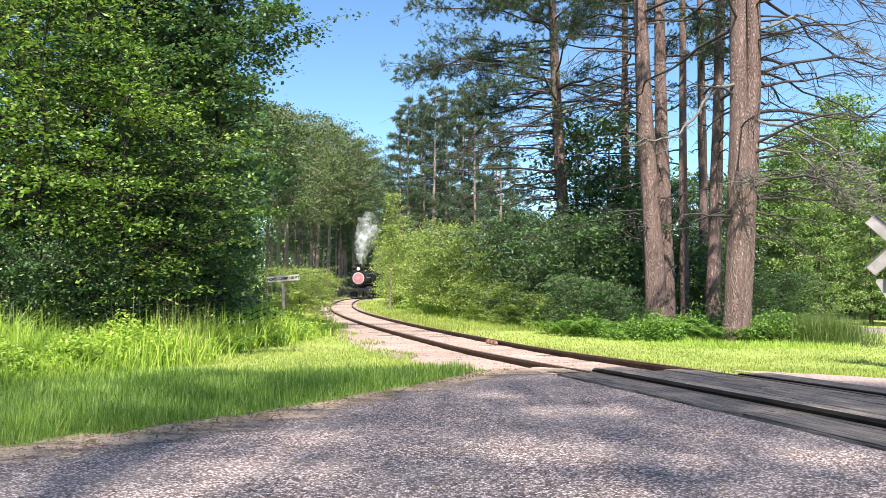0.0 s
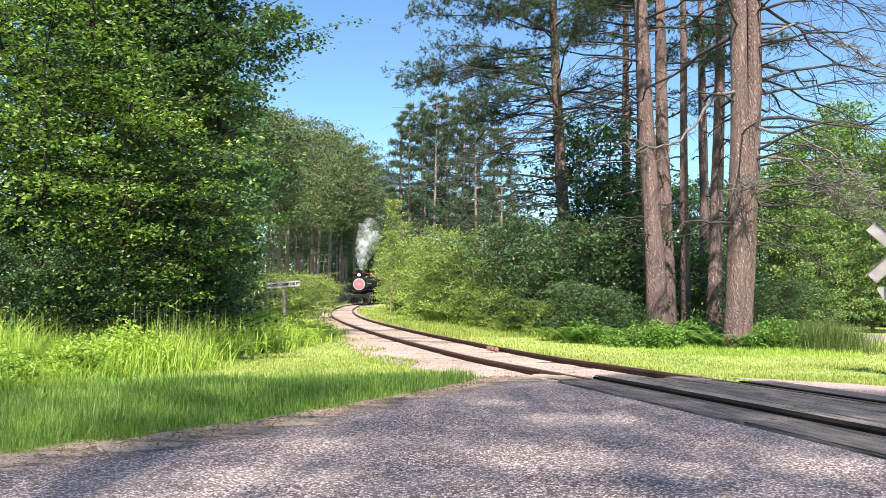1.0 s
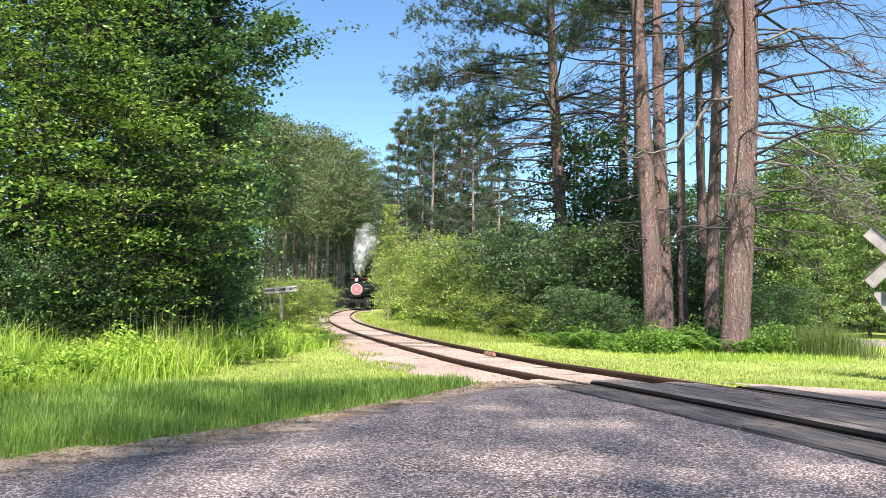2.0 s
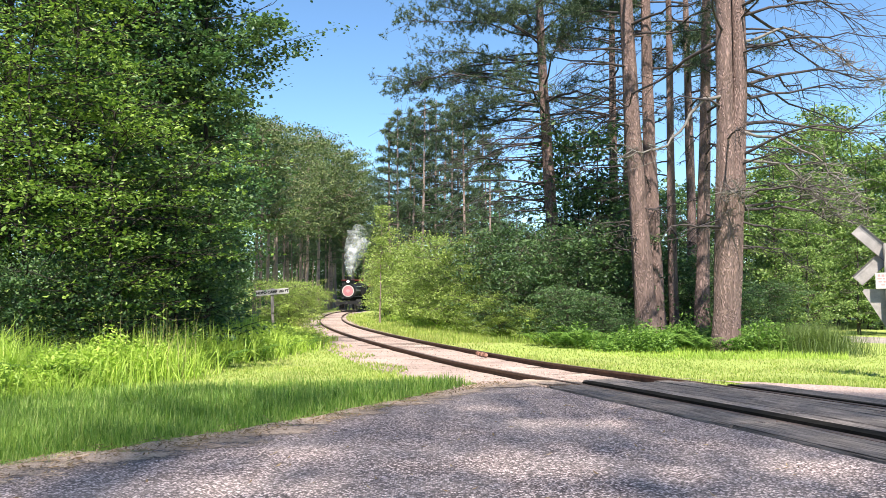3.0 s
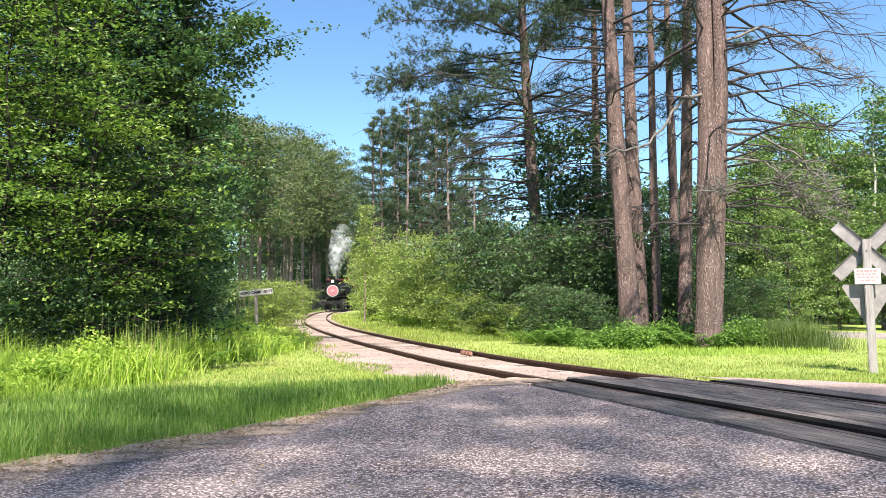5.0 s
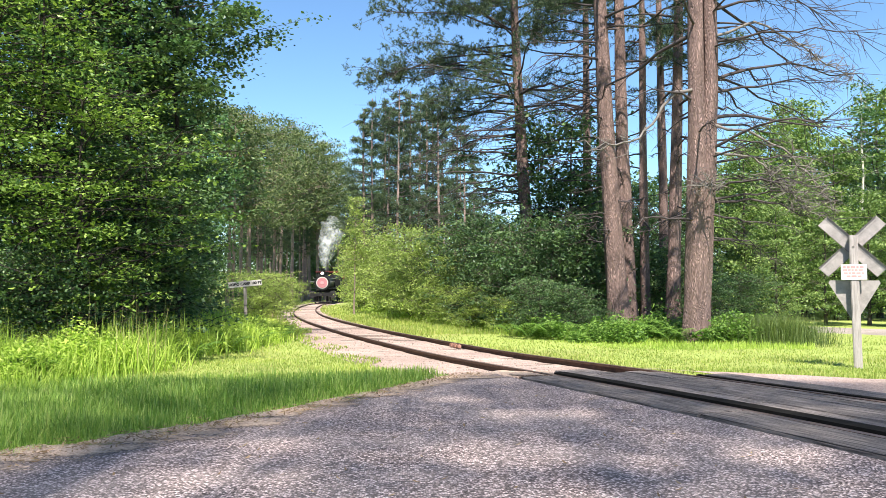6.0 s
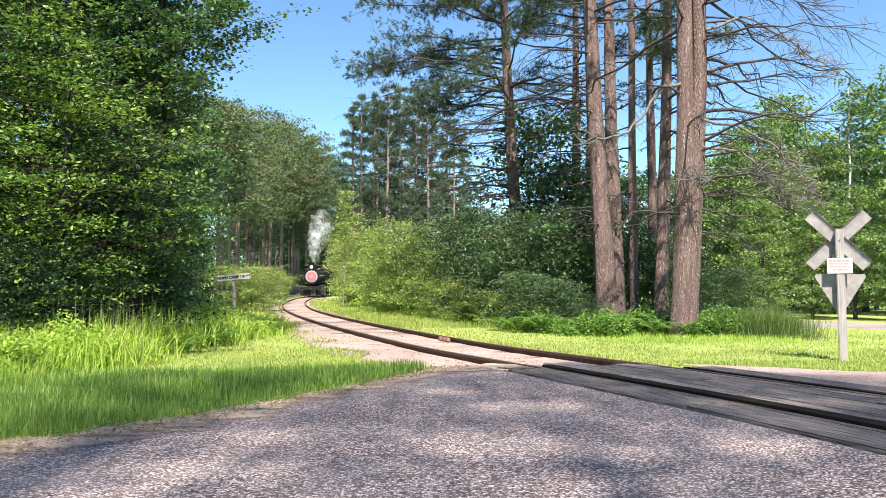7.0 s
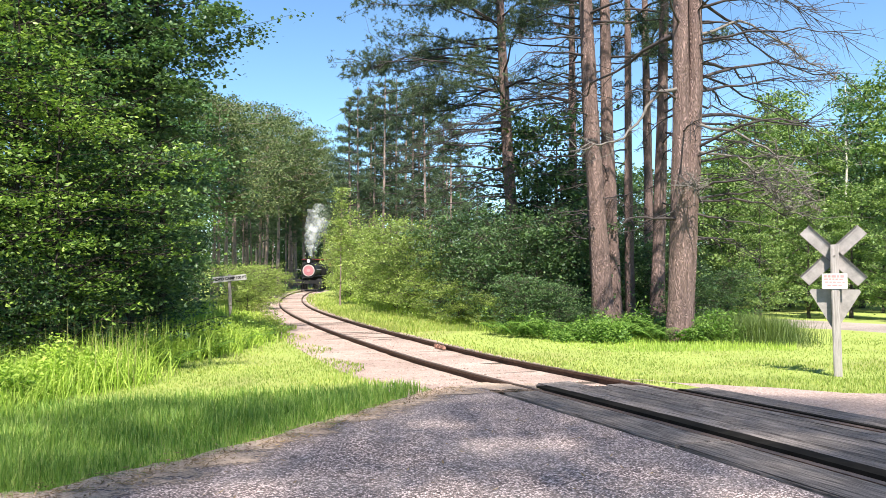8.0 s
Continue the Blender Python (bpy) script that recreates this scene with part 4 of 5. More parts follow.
def build_grass():
    rng = np.random.default_rng(11)
    x, y = scatter(rng, 200000, -150, 1750, 4.2, 24)
    keep = on_grass(x, y)
    x, y = x[keep], y[keep]
    thin = patchy(x, y, 0.8, 2)
    keep = rng.uniform(size=len(x)) < np.clip(0.95 + thin * 0.9, 0.25, 1)
    x, y, thin = x[keep], y[keep], thin[keep]
    close = np.clip((y - road_edge(x)) / 0.9, 0.35, 1)
    h = rng.uniform(0.07, 0.17, len(x)) * np.where(y + 0.3 * thin < 8.6 + 0.45 * np.clip(x + 4.2, 0, 5), 1.1 * close, 0.22) * (1 + 0.4 * thin)
    # long grass up to the shade line, where the darker colour deepens the shade
    long = (y + 0.5 * thin < 8.8 + 0.45 * np.clip(x + 4.2, 0, 5)) & (x < 2)
    for name, pick, mat, label in (("long_lawn_grass", long, M_GRASS_LONG, "long green grass along the road edge, coloured darker to deepen its shade"), ("lawn_grass", ~long, M_GRASS, "short mown yellow-green lawn grass")):
        blades(name, x[pick], y[pick], h[pick] + 0.03, 0.0026 * np.clip(y[pick] / 5, 1, 4), rng, mat, label, 0.55)
    x, y = scatter(rng, 60000, 480, 1150, 23, 75)
    keep = on_grass(x, y) & (track_offset(x, y) < 6) & (track_offset(x, y) > -5)
    x, y = x[keep], y[keep]
    blades("far_grass", x, y, rng.uniform(0.06, 0.22, len(x)), 0.007 * np.clip(y / 25, 1, 3), rng, M_GRASS, "rough yellow-green grass beside the far track", 0.5)
    # tall weeds along the forest edge
    x, y = scatter(rng, 70000, -200, 640, 6.8, 36)
    keep = (x < np.interp(y, WEED_Y, WEED_X) + rng.normal(size=len(x)) * 0.25) & on_grass(x, y, 0.2)
    x, y = x[keep], y[keep]
    clump = patchy(x, y, 0.9, 7)
    h = rng.uniform(0.18, 0.60, len(x)) * (1 + 0.9 * clump) * np.interp(y, (7.5, 10, 13), (0.8, 1.25, 1.3)) * np.clip((-track_offset(x, y) - 1.5) / 2.8, 0.2, 1)
    blades("tall_grass", x, y, h, 0.0055 * np.clip(y / 8, 1, 4), rng, M_WEED, "tall bright green grass and weeds along the forest edge", 1.1)
    # long grass under the shrubs beyond the track
    x, y = scatter(rng, 40000, 620, 1520, 16, 60)
    off = track_offset(x, y)
    keep = (off > 3.6) & on_grass(x, y, 0.3) & (off < 9)
    x, y = x[keep], y[keep]
    h = rng.uniform(0.25, 0.65, len(x)) * np.clip((track_offset(x, y) - 2.6) / 2.0, 0.25, 1.3) * np.where(x > 3.2, 0.22, 1)
    blades("long_grass", x, y, h, 0.006 * np.clip(y / 16, 1, 4), rng, M_WEED, "long green grass at the foot of the shrubs", 0.5)
    # sedge hummock by the pines
    x, y = 9.0 + rng.normal(size=9000) * 0.5, 18.9 + rng.normal(size=9000) * 0.6
    blades("sedge_tussock", x, y, rng.uniform(0.3, 0.85, 9000), np.full(9000, 0.004), rng, M_SEDGE, "tall dark green sedge tussock beside the pines", 0.9, "sedge")
    # seed heads over the weeds
    x, y = scatter(rng, 60, 200, 370, 10.0, 12.5)
    blades("seeding_grass", x, y, rng.uniform(0.75, 1.25, 60), np.full(60, 0.003), rng, M_STRAW, "tall straw-coloured grass stalks gone to seed", 0.18)


def build_leafy_weeds():
    """Leafy stalks among the tall grass, and low leaves under the pines."""
    rng = np.random.default_rng(19)
    for name, label, n, px0, px1, d0, d1, tall, leaf in (("leafy_weeds", "bright leafy weeds along the edge of the lawn", 10500, -200, 600, 7.4, 24, 0.66, 0.064), ("track_weeds", "tall yellow-green weeds in front of the shrubs", 2600, 640, 1010, 22, 56, 1.0, 0.12), ("bramble_patch", "low leafy brambles under the pines and shrubs", 3200, 900, 1440, 17.6, 24, 0.75, 0.10)):
        x, y = scatter(rng, n, px0, px1, d0, d1)
        keep = on_grass(x, y, 0.3) & ((x < np.interp(y, WEED_Y, WEED_X)) if px0 < 0 else (track_offset(x, y) > 3.9) & (track_offset(x, y) < 11.5) & (y > 18.0))
        x, y = x[keep], y[keep]
        keep = patchy(x, y, 0.7, 21) > (-0.12 if px0 < 0 else 0.0)
        x, y = x[keep], y[keep]
        k = 26 if px0 < 0 else 17
        h = np.repeat(rng.uniform(0.4, 1.0, len(x)) * (0.85 + 0.8 * patchy(x, y, 1.1, 33)) * tall * (np.interp(y, (7.5, 10, 13), (0.75, 1.15, 1.2)) if px0 < 0 else 1), k)
        u = rng.uniform(0.15, 1, len(x) * k)
        r = max(leaf, 0.085) * 1.6 * (1.15 - u * 0.7)
        az = rng.uniform(0, 2 * np.pi, len(u))
        bx, by = np.repeat(x, k), np.repeat(y, k)
        c = np.stack([bx + np.cos(az) * r, by + np.sin(az) * r, land(bx, by) - 0.05 + h * u], 1)
        tagged(new(name, leaves_mesh(name, c, leaf, rng, M_FERN if px0 == 900 else M_WEED, 0.9, 0.5)), label, "weeds", kind="stuff")


M_SEDGE = leaf_material("sedge_blade", [(0.06, 0.10, 0.025), (0.10, 0.15, 0.035), (0.16, 0.21, 0.06)], 0.3, 0.5)
M_STRAW = leaf_material("straw", [(0.22, 0.2, 0.08), (0.32, 0.28, 0.13), (0.42, 0.36, 0.2)], 0.3, 0.6)
build_grass()
build_leafy_weeds()


def build_litter():
    """Small stones on the track bed and dry bits along the road's edge."""
    rng = np.random.default_rng(12)
    n = 5200
    s = 6.5 + 50 * rng.uniform(size=n) ** 1.8
    k = np.clip(np.searchsorted(TS, s), 0, len(TS) - 1)
    o = rng.uniform(-2.6, 1.3, n)
    o = np.where(np.abs(np.abs(o) - GAUGE) < 0.09, o * 0.7, o)
    c = TC[k] + TN[k] * o[:, None]
    z = land(0, c[:, 1]) - 0.085 - np.clip(np.abs(o) - 2, 0, 1) * 0.06
    size = rng.uniform(0.007, 0.02, n)
    pts = np.concatenate([c, z[:, None]], 1)
    oct6 = np.array([(1, 0, 0), (0, 1, 0), (-1, 0, 0), (0, -1, 0), (0, 0, 0.75), (0, 0, -0.4)], float)
    v = (pts[:, None] + oct6[None] * size[:, None, None] * rng.uniform(0.6, 1.3, (n, 6, 1))).reshape(-1, 3)
    f = np.array([(0, 1, 4), (1, 2, 4), (2, 3, 4), (3, 0, 4), (1, 0, 5), (2, 1, 5), (3, 2, 5), (0, 3, 5)])
    t = (np.arange(n)[:, None, None] * 6 + f[None]).reshape(-1, 3)
    tagged(new("ballast_stones", np_mesh("ballast_stones", v, t, None, [M_STONE])), "loose pinkish ballast stones along the track", "stones", kind="stuff")
    n = 2600
    x = rng.uniform(-6, 1.9, n)
    y = road_edge(x) + rng.normal(size=n) * 0.22
    x2 = np.concatenate([x, rng.uniform(-3, 3, 260)])
    y2 = np.concatenate([y, rng.uniform(3, 9, 260)])
    keep = track_offset(x2, y2) < -1.5
    x2, y2 = x2[keep], y2[keep]
    c = np.stack([x2, y2, land(x2, y2) + 0.014], 1)
    tagged(new("leaf_litter", leaves_mesh("leaf_litter", c, 0.045, rng, M_DRY, 3.0, 0.3)), "dry brown leaves and needles strewn along the road edge", "leaf litter", kind="stuff")


M_STONE = leaf_material("ballast_stone", [(0.16, 0.115, 0.10), (0.30, 0.23, 0.20), (0.46, 0.37, 0.33)], 0.0, 0.9)
M_DRY = leaf_material("dry_leaf", [(0.10, 0.06, 0.03), (0.20, 0.13, 0.07), (0.33, 0.24, 0.14)], 0.1, 0.8)
build_litter()


def fern(seed, at, fronds=13, size=0.75, label="green bracken fern at the foot of the pines"):
    rng = np.random.default_rng(seed)
    t = thing("fern", at, label, "fern", "ferns under the pines")
    v, f = [], []
    for i in range(fronds):
        az = i * 2.4 + rng.normal() * 0.3
        L = size * rng.uniform(0.7, 1.2)
        for j in range(1, 15):
            u = j / 14
            c = np.array([math.cos(az) * L * u * 0.8, math.sin(az) * L * u * 0.8, L * (1.15 * u - 0.75 * u * u) + 0.03])
            w = 0.30 * L * (1 - u) ** 0.8 * min(1, u * 5) + 0.015
            for sgn in (-1, 1):
                sd = np.array([-math.sin(az), math.cos(az), 0]) * sgn
                fw = np.array([math.cos(az), math.sin(az), 0])
                k = len(v)
                v += [c - fw * 0.02 * L, c + fw * 0.035 * L, c + sd * w + fw * 0.06 * L - np.array([0, 0, 0.22 * w])]
                f.append((k, k + 1, k + 2))
    np_part("frond", np_mesh("frond", np.array(v), f, None, [M_FERN]), t)
    return t


f0 = fern(91, spot(1200, 20.5))
for k, (px, d, s) in enumerate([(1175, 20.8, 1.1), (1150, 21.0, 0.9), (1225, 20.0, 1.2), (1245, 19.2, 1.1), (1265, 19.8, 1.3), (1285, 18.3, 1.0), (1235, 21, 1.3), (1190, 21.5, 1.2), (1350, 18.4, 0.9), (1370, 18.9, 0.9), (1110, 21, 1.0), (1080, 20.4, 1.0), (1040, 20.2, 1.1), (1000, 20.6, 1.1), (970, 21.5, 1.0), (1255, 18.6, 0.9), (1215, 19.4, 0.9), (60, 8.8, 1.0), (130, 9.2, 0.9), (-20, 8.6, 1.0), (415, 13.5, 0.8), (470, 15.5, 0.8), (520, 17.5, 0.8), (560, 19.5, 0.8), (590, 22, 0.7)]):
    o = copy_thing(f0, pose(*spot(px, d), 0, 0, k * 53))
    o.scale = (s, s, s)
    if px < 600:
        tagged(o, "leafy green weed clump at the edge of the grass", "weed", "weeds by the lawn")


# ---- signs ----
def box(bm, size, m=Matrix()):
    made = bmesh.ops.create_cube(bm, size=1, matrix=m @ Matrix.Diagonal((*size, 1)))
    return made["verts"]


def slab(name, size, m, mat, parent, label="", bevel=0.004):
    bm = bmesh.new()
    box(bm, size)
    bmesh.ops.bevel(bm, geom=bm.edges[:], offset=bevel, segments=2, affect="EDGES")
    bmesh.ops.transform(bm, matrix=m, verts=bm.verts)
    return part(name, bm, mat, parent, label)


def build_crossbuck():
    x, y = 6.75, 11.36
    t = thing("crossbuck_sign", pose(x, y, float(land(x, y)) - 0.06, 0, 0, -27), "weathered white crossing sign seen from behind on a square post", "railroad sign")
    post = slab("post", (0.115, 0.115, 2.06), pose(0, 0, 0.98, 0, -1.2, 0), M_POST, t, "grey-white painted timber post", 0.01)
    for a, dy in ((45, 0.085), (-45, 0.112)):
        m = pose(-0.03, dy, 1.845) @ pose(0, 0, 0, 0, a, 0)
        blade = slab("blade", (1.12, 0.006, 0.19), m, M_SIGN_BACK, t, "grey sheet-metal blade with folded rims", 0.002)
        for z in (-0.094, 0.094):
            slab("rim", (1.12, 0.03, 0.008), m @ Matrix.Translation((0, -0.014, z)), M_SIGN_RIM, blade, "", 0.002)
        slab("rib", (1.12, 0.006, 0.01), m @ Matrix.Translation((0, -0.006, 0.05)), M_SIGN_BACK, blade, "", 0.002)
    bm = bmesh.new()
    pts = [(-0.33, 1.33), (0.33, 1.33), (0.35, 1.29), (0.03, 0.72), (-0.03, 0.72), (-0.35, 1.29)]
    vs = [bm.verts.new((px - 0.01, 0.075, pz)) for px, pz in pts]
    face = bm.faces.new(vs)
    ex = bmesh.ops.extrude_face_region(bm, geom=[face])
    bmesh.ops.translate(bm, vec=(0, 0.004, 0), verts=[g for g in ex["geom"] if isinstance(g, bmesh.types.BMVert)])
    bmesh.ops.recalc_face_normals(bm, faces=bm.faces)
    part("triangle_plate", bm, M_SIGN_BACK, t, "bare grey back of a triangular plate")
    notice = slab("notice", (0.345, 0.006, 0.235), pose(-0.02, -0.066, 1.455, 0, -1, 0), M_NOTICE, t, "small white notice with red lines of writing", 0.002)
    rng = np.random.default_rng(2)
    for r, (w, h) in enumerate(((0.29, 0.036), (0.30, 0.022), (0.27, 0.022), (0.2, 0.02))):
        u = -w / 2
        while u < w / 2 - 0.02:
            L = rng.uniform(0.025, 0.07)
            L = min(L, w / 2 - u)
            slab("text_bar", (L, 0.002, h), pose(-0.02 + u + L / 2, -0.0705, 1.53 - r * 0.045, 0, -1, 0), M_RED_INK, notice, "", 0.0005)
            u += L + 0.014
    for z in (1.84,):
        bm = bmesh.new()
        bmesh.ops.create_cone(bm, cap_ends=True, segments=8, radius1=0.014, radius2=0.012, depth=0.012)
        bmesh.ops.transform(bm, matrix=pose(-0.02, -0.064, z, 90, 0, 0), verts=bm.verts)
        part("bolt", bm, M_SIGN_RIM, post)


def lettering(words, size, m, mat, parent, name="lettering"):
    cu = bpy.data.curves.new(name, "FONT")
    cu.body, cu.size, cu.extrude, cu.align_x, cu.align_y = words, size, 0.003, "CENTER", "CENTER"
    cu.offset = 0.008
    tmp = new("tmp", cu)
    me = bpy.data.meshes.new_from_object(tmp)
    bpy.data.objects.remove(tmp)
    me.name = name
    me.materials.append(mat)
    me.transform(m)
    return np_part(name, me, parent, "black block letters")


def build_camp_sign():
    x, y, z = spot(501, 30.0)
    t = thing("camp_sign", pose(x, y, z, 0, 0, 14), "small white board sign on a grey post in the weeds", "sign")
    slab("post", (0.12, 0.10, 1.85), pose(0, 0, 0.83, 0, -2, 0), M_POST_DARK, t, "", 0.01)
    m = pose(-0.02, -0.07, 1.60, 0, -5.5, 0)
    board = slab("board", (1.24, 0.035, 0.22), m, M_BOARD, t, "weathered white painted board", 0.006)
    lettering("HOBO CAMP 100 FT", 0.136, m @ pose(0, -0.021, 0, 90, 0, 0), M_INK, board)


M_POST = wood_material("painted_post", (0.22, 0.20, 0.195), (0.38, 0.35, 0.345))
M_POST_DARK = wood_material("grey_post", (0.12, 0.11, 0.1), (0.3, 0.27, 0.25))
M_SIGN_BACK = plain_material("dull_sign_back", (0.28, 0.255, 0.245), 0.25, 0.6, 0.15, 9)
M_SIGN_RIM = plain_material("grimy_rim", (0.17, 0.15, 0.14), 0.3, 0.7, 0.2, 9)
M_NOTICE = plain_material("white_board", (0.50, 0.465, 0.45), 0.1, 0.6)
M_RED_INK = plain_material("faded_red_ink", (0.6, 0.24, 0.24), 0.15, 0.6)
M_BOARD = plain_material("weathered_board", (0.33, 0.32, 0.30), 0.25, 0.8)
M_INK = plain_material("black_ink", (0.02, 0.02, 0.02), 0.1, 0.6)
build_crossbuck()
build_camp_sign()


# ---- the train ----
def turned(name, radius, depth, m, mat, parent, label="", seg=24, radius2=None, bevel=0.01):
    bm = bmesh.new()
    bmesh.ops.create_cone(bm, cap_ends=True, segments=seg, radius1=radius, radius2=radius if radius2 is None else radius2, depth=depth, matrix=m)
    if bevel:
        rims = [e for e in bm.edges if len(e.link_faces) == 2 and max(len(f.verts) for f in e.link_faces) > 4]
        bmesh.ops.bevel(bm, geom=rims, offset=bevel, segments=2, affect="EDGES")
    return part(name, bm, mat, parent, label, False)


def on_track(s):
    i = int(np.searchsorted(TS, s))
    p, nr = TC[i], TN[i]
    return pose(p[0], p[1], float(land(0, p[1])) + 0.012, 0, 0, math.degrees(math.atan2(nr[1], nr[0])))


def build_train():
    """The engine's front looks along its own -y."""
    t = thing("steam_locomotive", on_track(84.5), "black steam locomotive with a pink-faced smokebox and lit headlamp", "locomotive")
    boiler = turned("boiler", 0.80, 6.0, pose(0, 4.2, 2.25, 90, 0, 0), M_BLACK, t)
    sb = turned("smokebox", 0.86, 1.5, pose(0, 1.45, 2.25, 90, 0, 0), M_BLACK, t)
    turned("smokebox_door", 0.60, 0.08, pose(0, 0.68, 2.25, 90, 0, 0), M_PINK, sb, "pinkish silver painted round door", 24, None, 0.03)
    turned("trim_ring", 0.66, 0.05, pose(0, 0.69, 2.25, 90, 0, 0), M_WHITE_TRIM, sb, "white painted ring", 28)
    turned("door_plate", 0.2, 0.05, pose(0, 0.63, 2.25, 90, 0, 0), M_RED_PLATE, sb, "round red plate")
    for a in range(0, 360, 30):
        turned("clamp", 0.05, 0.06, pose(0.77 * math.cos(radians(a)), 0.68, 2.25 + 0.77 * math.sin(radians(a)), 90, 0, 0), M_BLACK, sb, "", 8, None, 0)
    lamp = turned("headlight", 0.21, 0.42, pose(0, 0.75, 3.30, 90, 0, 0), M_BLACK, t)
    turned("lens", 0.15, 0.03, pose(0, 0.53, 3.30, 90, 0, 0), M_LAMP, lamp, "glowing white lens", 20, None, 0)
    stack = turned("chimney", 0.24, 0.75, pose(0, 1.45, 3.4), M_BLACK, t)
    turned("cap", 0.32, 0.14, pose(0, 1.45, 3.83), M_BLACK, stack)
    turned("steam_dome", 0.42, 0.6, pose(0, 3.9, 3.2), M_BLACK, t)
    turned("sand_dome", 0.36, 0.5, pose(0, 2.8, 3.15), M_BLACK, t)
    slab("pilot_beam", (2.45, 0.28, 0.38), pose(0, 0.1, 0.98), M_BLACK, t, "", 0.02)
    for k in range(9):
        u = -1.1 + k * 0.275
        slab("pilot_bar", (0.07, 0.07, 0.72), pose(u, -0.22, 0.47, 24, 0, 0), M_IRON, t, "", 0.01)
    slab("pilot_foot", (2.35, 0.1, 0.1), pose(0, -0.42, 0.16), M_IRON, t, "", 0.01)
    slab("coupler", (0.28, 0.42, 0.3), pose(0, -0.22, 0.9), M_IRON, t, "", 0.05)
    slab("running_board", (2.45, 5.6, 0.07), pose(0, 3.6, 1.62), M_BLACK, t, "", 0.01)
    for sx in (-1, 1):
        turned("cylinder", 0.40, 1.0, pose(sx * 1.12, 1.5, 0.95, 90, 0, 0), M_IRON, t)
        turned("pilot_wheel", 0.40, 0.14, pose(sx * 0.75, 0.75, 0.40, 0, 90, 0), M_IRON, t)
        for wy in (2.9, 4.4, 5.9):
            turned("driving_wheel", 0.68, 0.16, pose(sx * 0.78, wy, 0.68, 0, 90, 0), M_IRON, t)
        slab("side_rod", (0.07, 3.6, 0.13), pose(sx * 1.0, 4.3, 0.62), M_STEEL, t, "", 0.01)
        slab("handrail", (0.045, 5.2, 0.045), pose(sx * 0.95, 3.4, 2.75), M_STEEL, t, "", 0.01)
        slab("marker_bracket", (0.5, 0.05, 0.05), pose(sx * 1.15, 0.75, 2.35), M_STEEL, t, "", 0.01)
        turned("marker_lamp", 0.1, 0.22, pose(sx * 0.62, 0.75, 3.05), M_IRON, t, "", 10)
        slab("step", (0.3, 0.3, 0.06), pose(sx * 1.25, 0.2, 0.45), M_IRON, t, "", 0.01)
    cab = slab("cab", (2.85, 1.9, 1.75), pose(0, 8.0, 2.55), M_BLACK, t, "", 0.03)
    slab("cab_roof", (3.1, 2.3, 0.14), pose(0, 8.0, 3.5), M_RED_PAINT, cab, "dull red curved roof", 0.05)
    for sx in (-0.98, 0.98):
        slab("cab_window", (0.5, 0.03, 0.55), pose(sx, 7.04, 2.95), M_GLASS, cab, "", 0.01)
    tender = thing("tender", on_track(95.2), "black coal tender with red trim behind the locomotive", "tender")
    slab("tank", (2.8, 5.2, 1.7), pose(0, 1.2, 2.0), M_BLACK, tender, "", 0.04)
    slab("coal_rail", (2.85, 5.25, 0.14), pose(0, 1.2, 2.92), M_RED_PAINT, tender, "red rail", 0.02)
    slab("frame", (2.5, 5.4, 0.25), pose(0, 1.2, 1.0), M_IRON, tender, "", 0.02)
    for sx in (-1, 1):
        for wy in (-0.6, 0.5, 2.0, 3.0):
            turned("wheel", 0.42, 0.14, pose(sx * 0.75, wy, 0.42, 0, 90, 0), M_IRON, tender)
    for n, s0 in enumerate((101.5, 113.5)):
        c = thing("coach", on_track(s0), "red wooden passenger coach with a dark roof", "railway coach", "coaches of the train")
        slab("body", (2.8, 10.5, 2.3), pose(0, 3.6, 2.25), M_RED_PAINT, c, "", 0.05)
        slab("roof", (3.0, 11.0, 0.35), pose(0, 3.6, 3.57), M_IRON, c, "", 0.12)
        slab("frame", (2.5, 10.6, 0.3), pose(0, 3.6, 0.95), M_IRON, c, "", 0.02)
        for sx in (-1, 1):
            for k in range(7):
                slab("window", (0.03, 0.8, 0.8), pose(sx * 1.405, -0.6 + 1.4 * k, 2.65), M_GLASS, c, "", 0.01)
            for wy in (0.0, 1.4, 6.0, 7.4):
                turned("wheel", 0.42, 0.14, pose(sx * 0.75, wy, 0.42, 0, 90, 0), M_IRON, c)


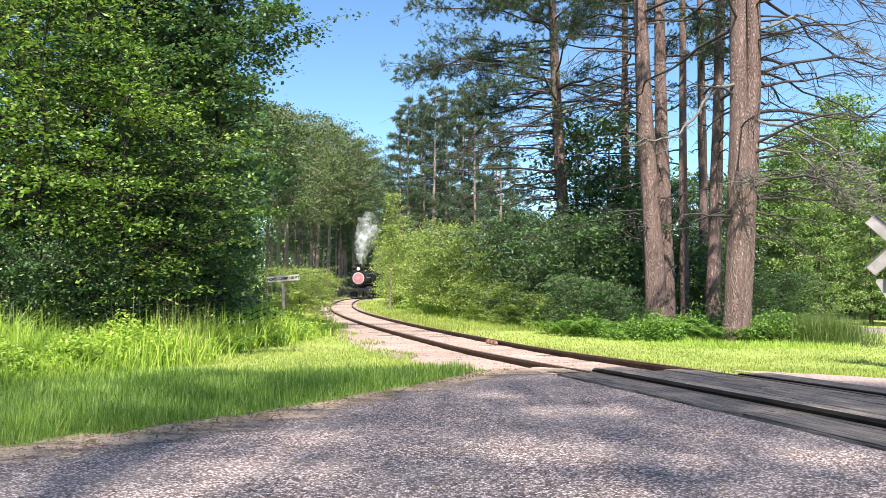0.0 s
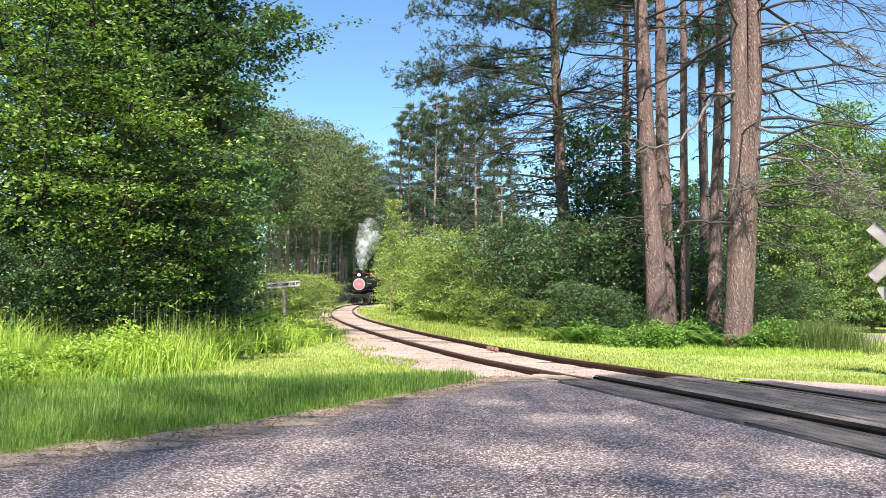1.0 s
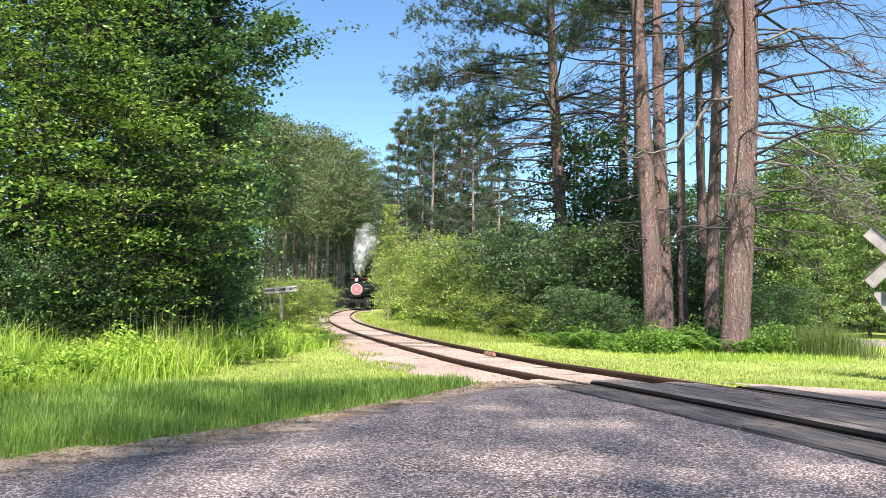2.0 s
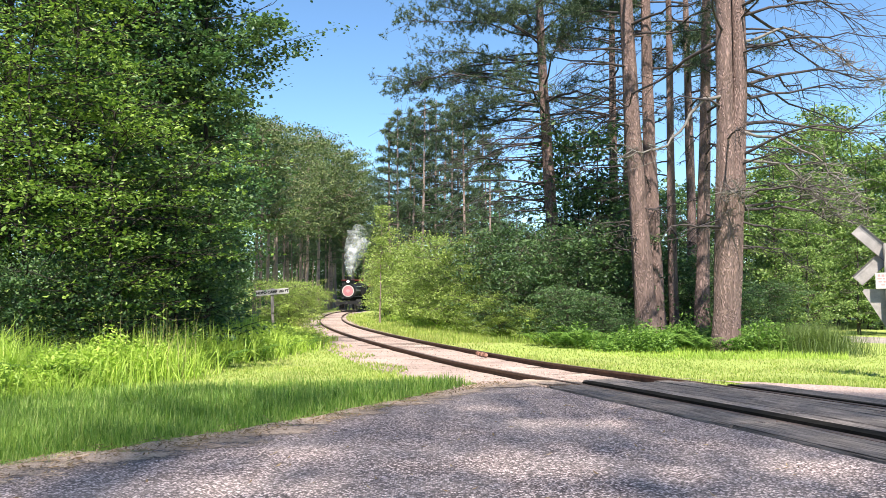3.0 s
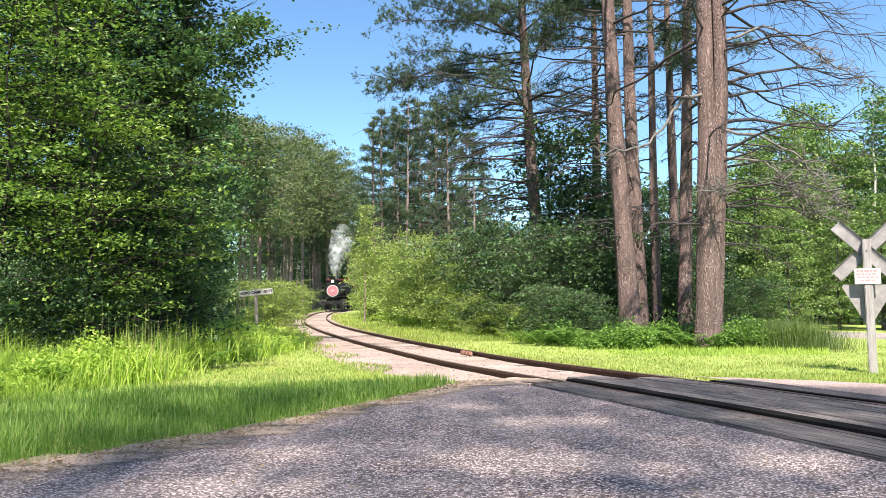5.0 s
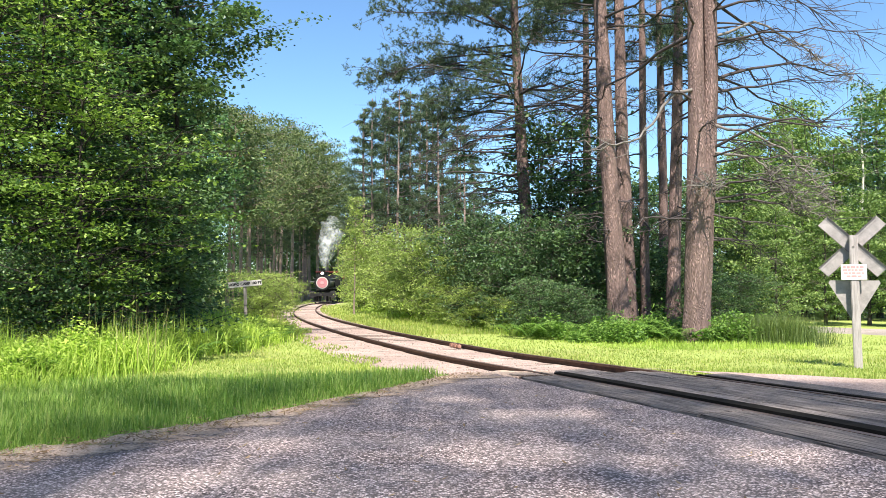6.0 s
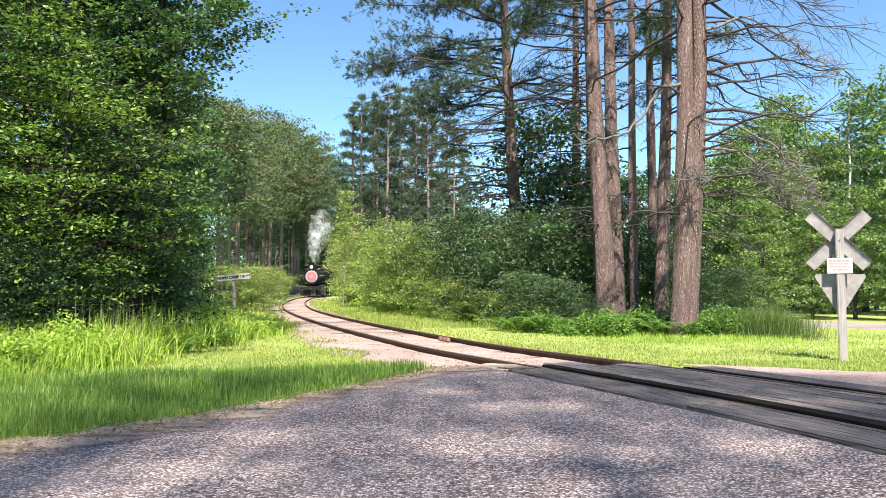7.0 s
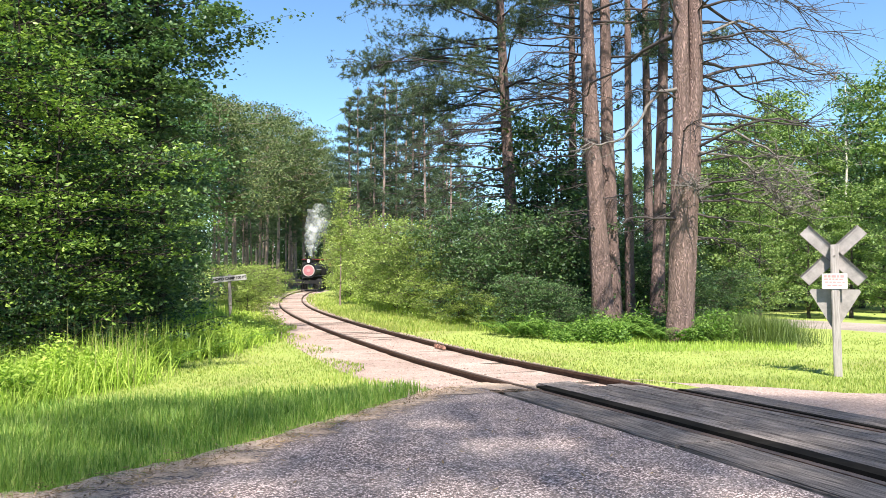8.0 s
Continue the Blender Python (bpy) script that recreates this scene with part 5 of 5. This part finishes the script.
def build_smoke():
    """Steam from the chimney: nested ragged shells that widen and drift as they rise."""
    rng = np.random.default_rng(17)
    o = on_track(84.5) @ Vector((0, 1.45, 3.9))
    t = thing("smoke_plume", o, "white steam and grey smoke rising from the chimney", "smoke")
    for size, mat in ((0.55, M_STEAM), (0.8, M_SMOKE), (1.0, M_SMOKE)):
        bm = bmesh.new()
        for k in range(9):
            u = k / 8
            c = Vector((0.1 + 1.1 * u * u + rng.normal() * 0.16 * u, rng.normal() * 0.2 * u, 4.2 * u))
            r = (0.26 + 1.0 * u ** 0.8) * size
            made = bmesh.ops.create_icosphere(bm, subdivisions=3, radius=r, matrix=Matrix.Translation(c) @ Matrix.Diagonal((1, 1, 1.25, 1)))
            for v in made["verts"]:
                v.co += (v.co - c) * (noise.fractal(v.co * 1.7, 0.7, 2.1, 4) * 0.45)
        me = bpy.data.meshes.new("puff")
        bm.to_mesh(me)
        bm.free()
        rough = bpy.data.objects.new("tmp", me)
        rm = rough.modifiers.new("skin", "REMESH")
        rm.mode, rm.voxel_size = "VOXEL", 0.09
        scene.collection.objects.link(rough)
        skin = bpy.data.meshes.new_from_object(rough.evaluated_get(bpy.context.evaluated_depsgraph_get()))
        bpy.data.objects.remove(rough)
        skin.name = "puff"
        skin.materials.clear()
        skin.materials.append(mat)
        skin.polygons.foreach_set("use_smooth", [True] * len(skin.polygons))
        np_part("puff", skin, t)


def smoke_material(name, lo, hi):
    m, n, l, b = material(name, 1.0, 0, 0.0)
    b.inputs["Base Color"].default_value = (0.62, 0.64, 0.67, 1)
    l.new(ramp(n, l, noise_tex(n, l, coords(n, l), 1.1, 5), [(0.35, (lo, lo, lo)), (0.65, (hi, hi, hi))]), b.inputs["Alpha"])
    return m


M_BLACK = plain_material("black_engine_paint", (0.009, 0.009, 0.01), 0.3, 0.6, 0.0, 4, 0.25)
M_WHITE_TRIM = plain_material("white_trim_paint", (0.38, 0.36, 0.35), 0.1, 0.6)
M_IRON = plain_material("sooty_iron", (0.03, 0.029, 0.029), 0.3, 0.7, 0.3, 6)
M_STEEL = plain_material("bright_steel", (0.45, 0.44, 0.43), 0.2, 0.4, 0.8, 6)
M_PINK = plain_material("pink_silver_paint", (0.33, 0.135, 0.155), 0.12, 0.6, 0.0, 3)
M_RED_PLATE = plain_material("red_plate", (0.5, 0.22, 0.235), 0.06, 0.5, 0, 8)
M_RED_PAINT = plain_material("dull_red_paint", (0.17, 0.03, 0.03), 0.25, 0.6, 0, 3)
M_GLASS = plain_material("dark_window_glass", (0.03, 0.035, 0.04), 0.2, 0.1, 0, 3, 0.6)
M_STEAM, M_SMOKE = smoke_material("dense_steam", 0.15, 0.42), smoke_material("thin_steam", 0.04, 0.18)
M_LAMP = material("lit_lens")[0]
M_LAMP.node_tree.nodes["Principled BSDF"].inputs["Emission Color"].default_value = (1, 0.97, 0.9, 1)
M_LAMP.node_tree.nodes["Principled BSDF"].inputs["Emission Strength"].default_value = 2.0
build_train()
build_smoke()
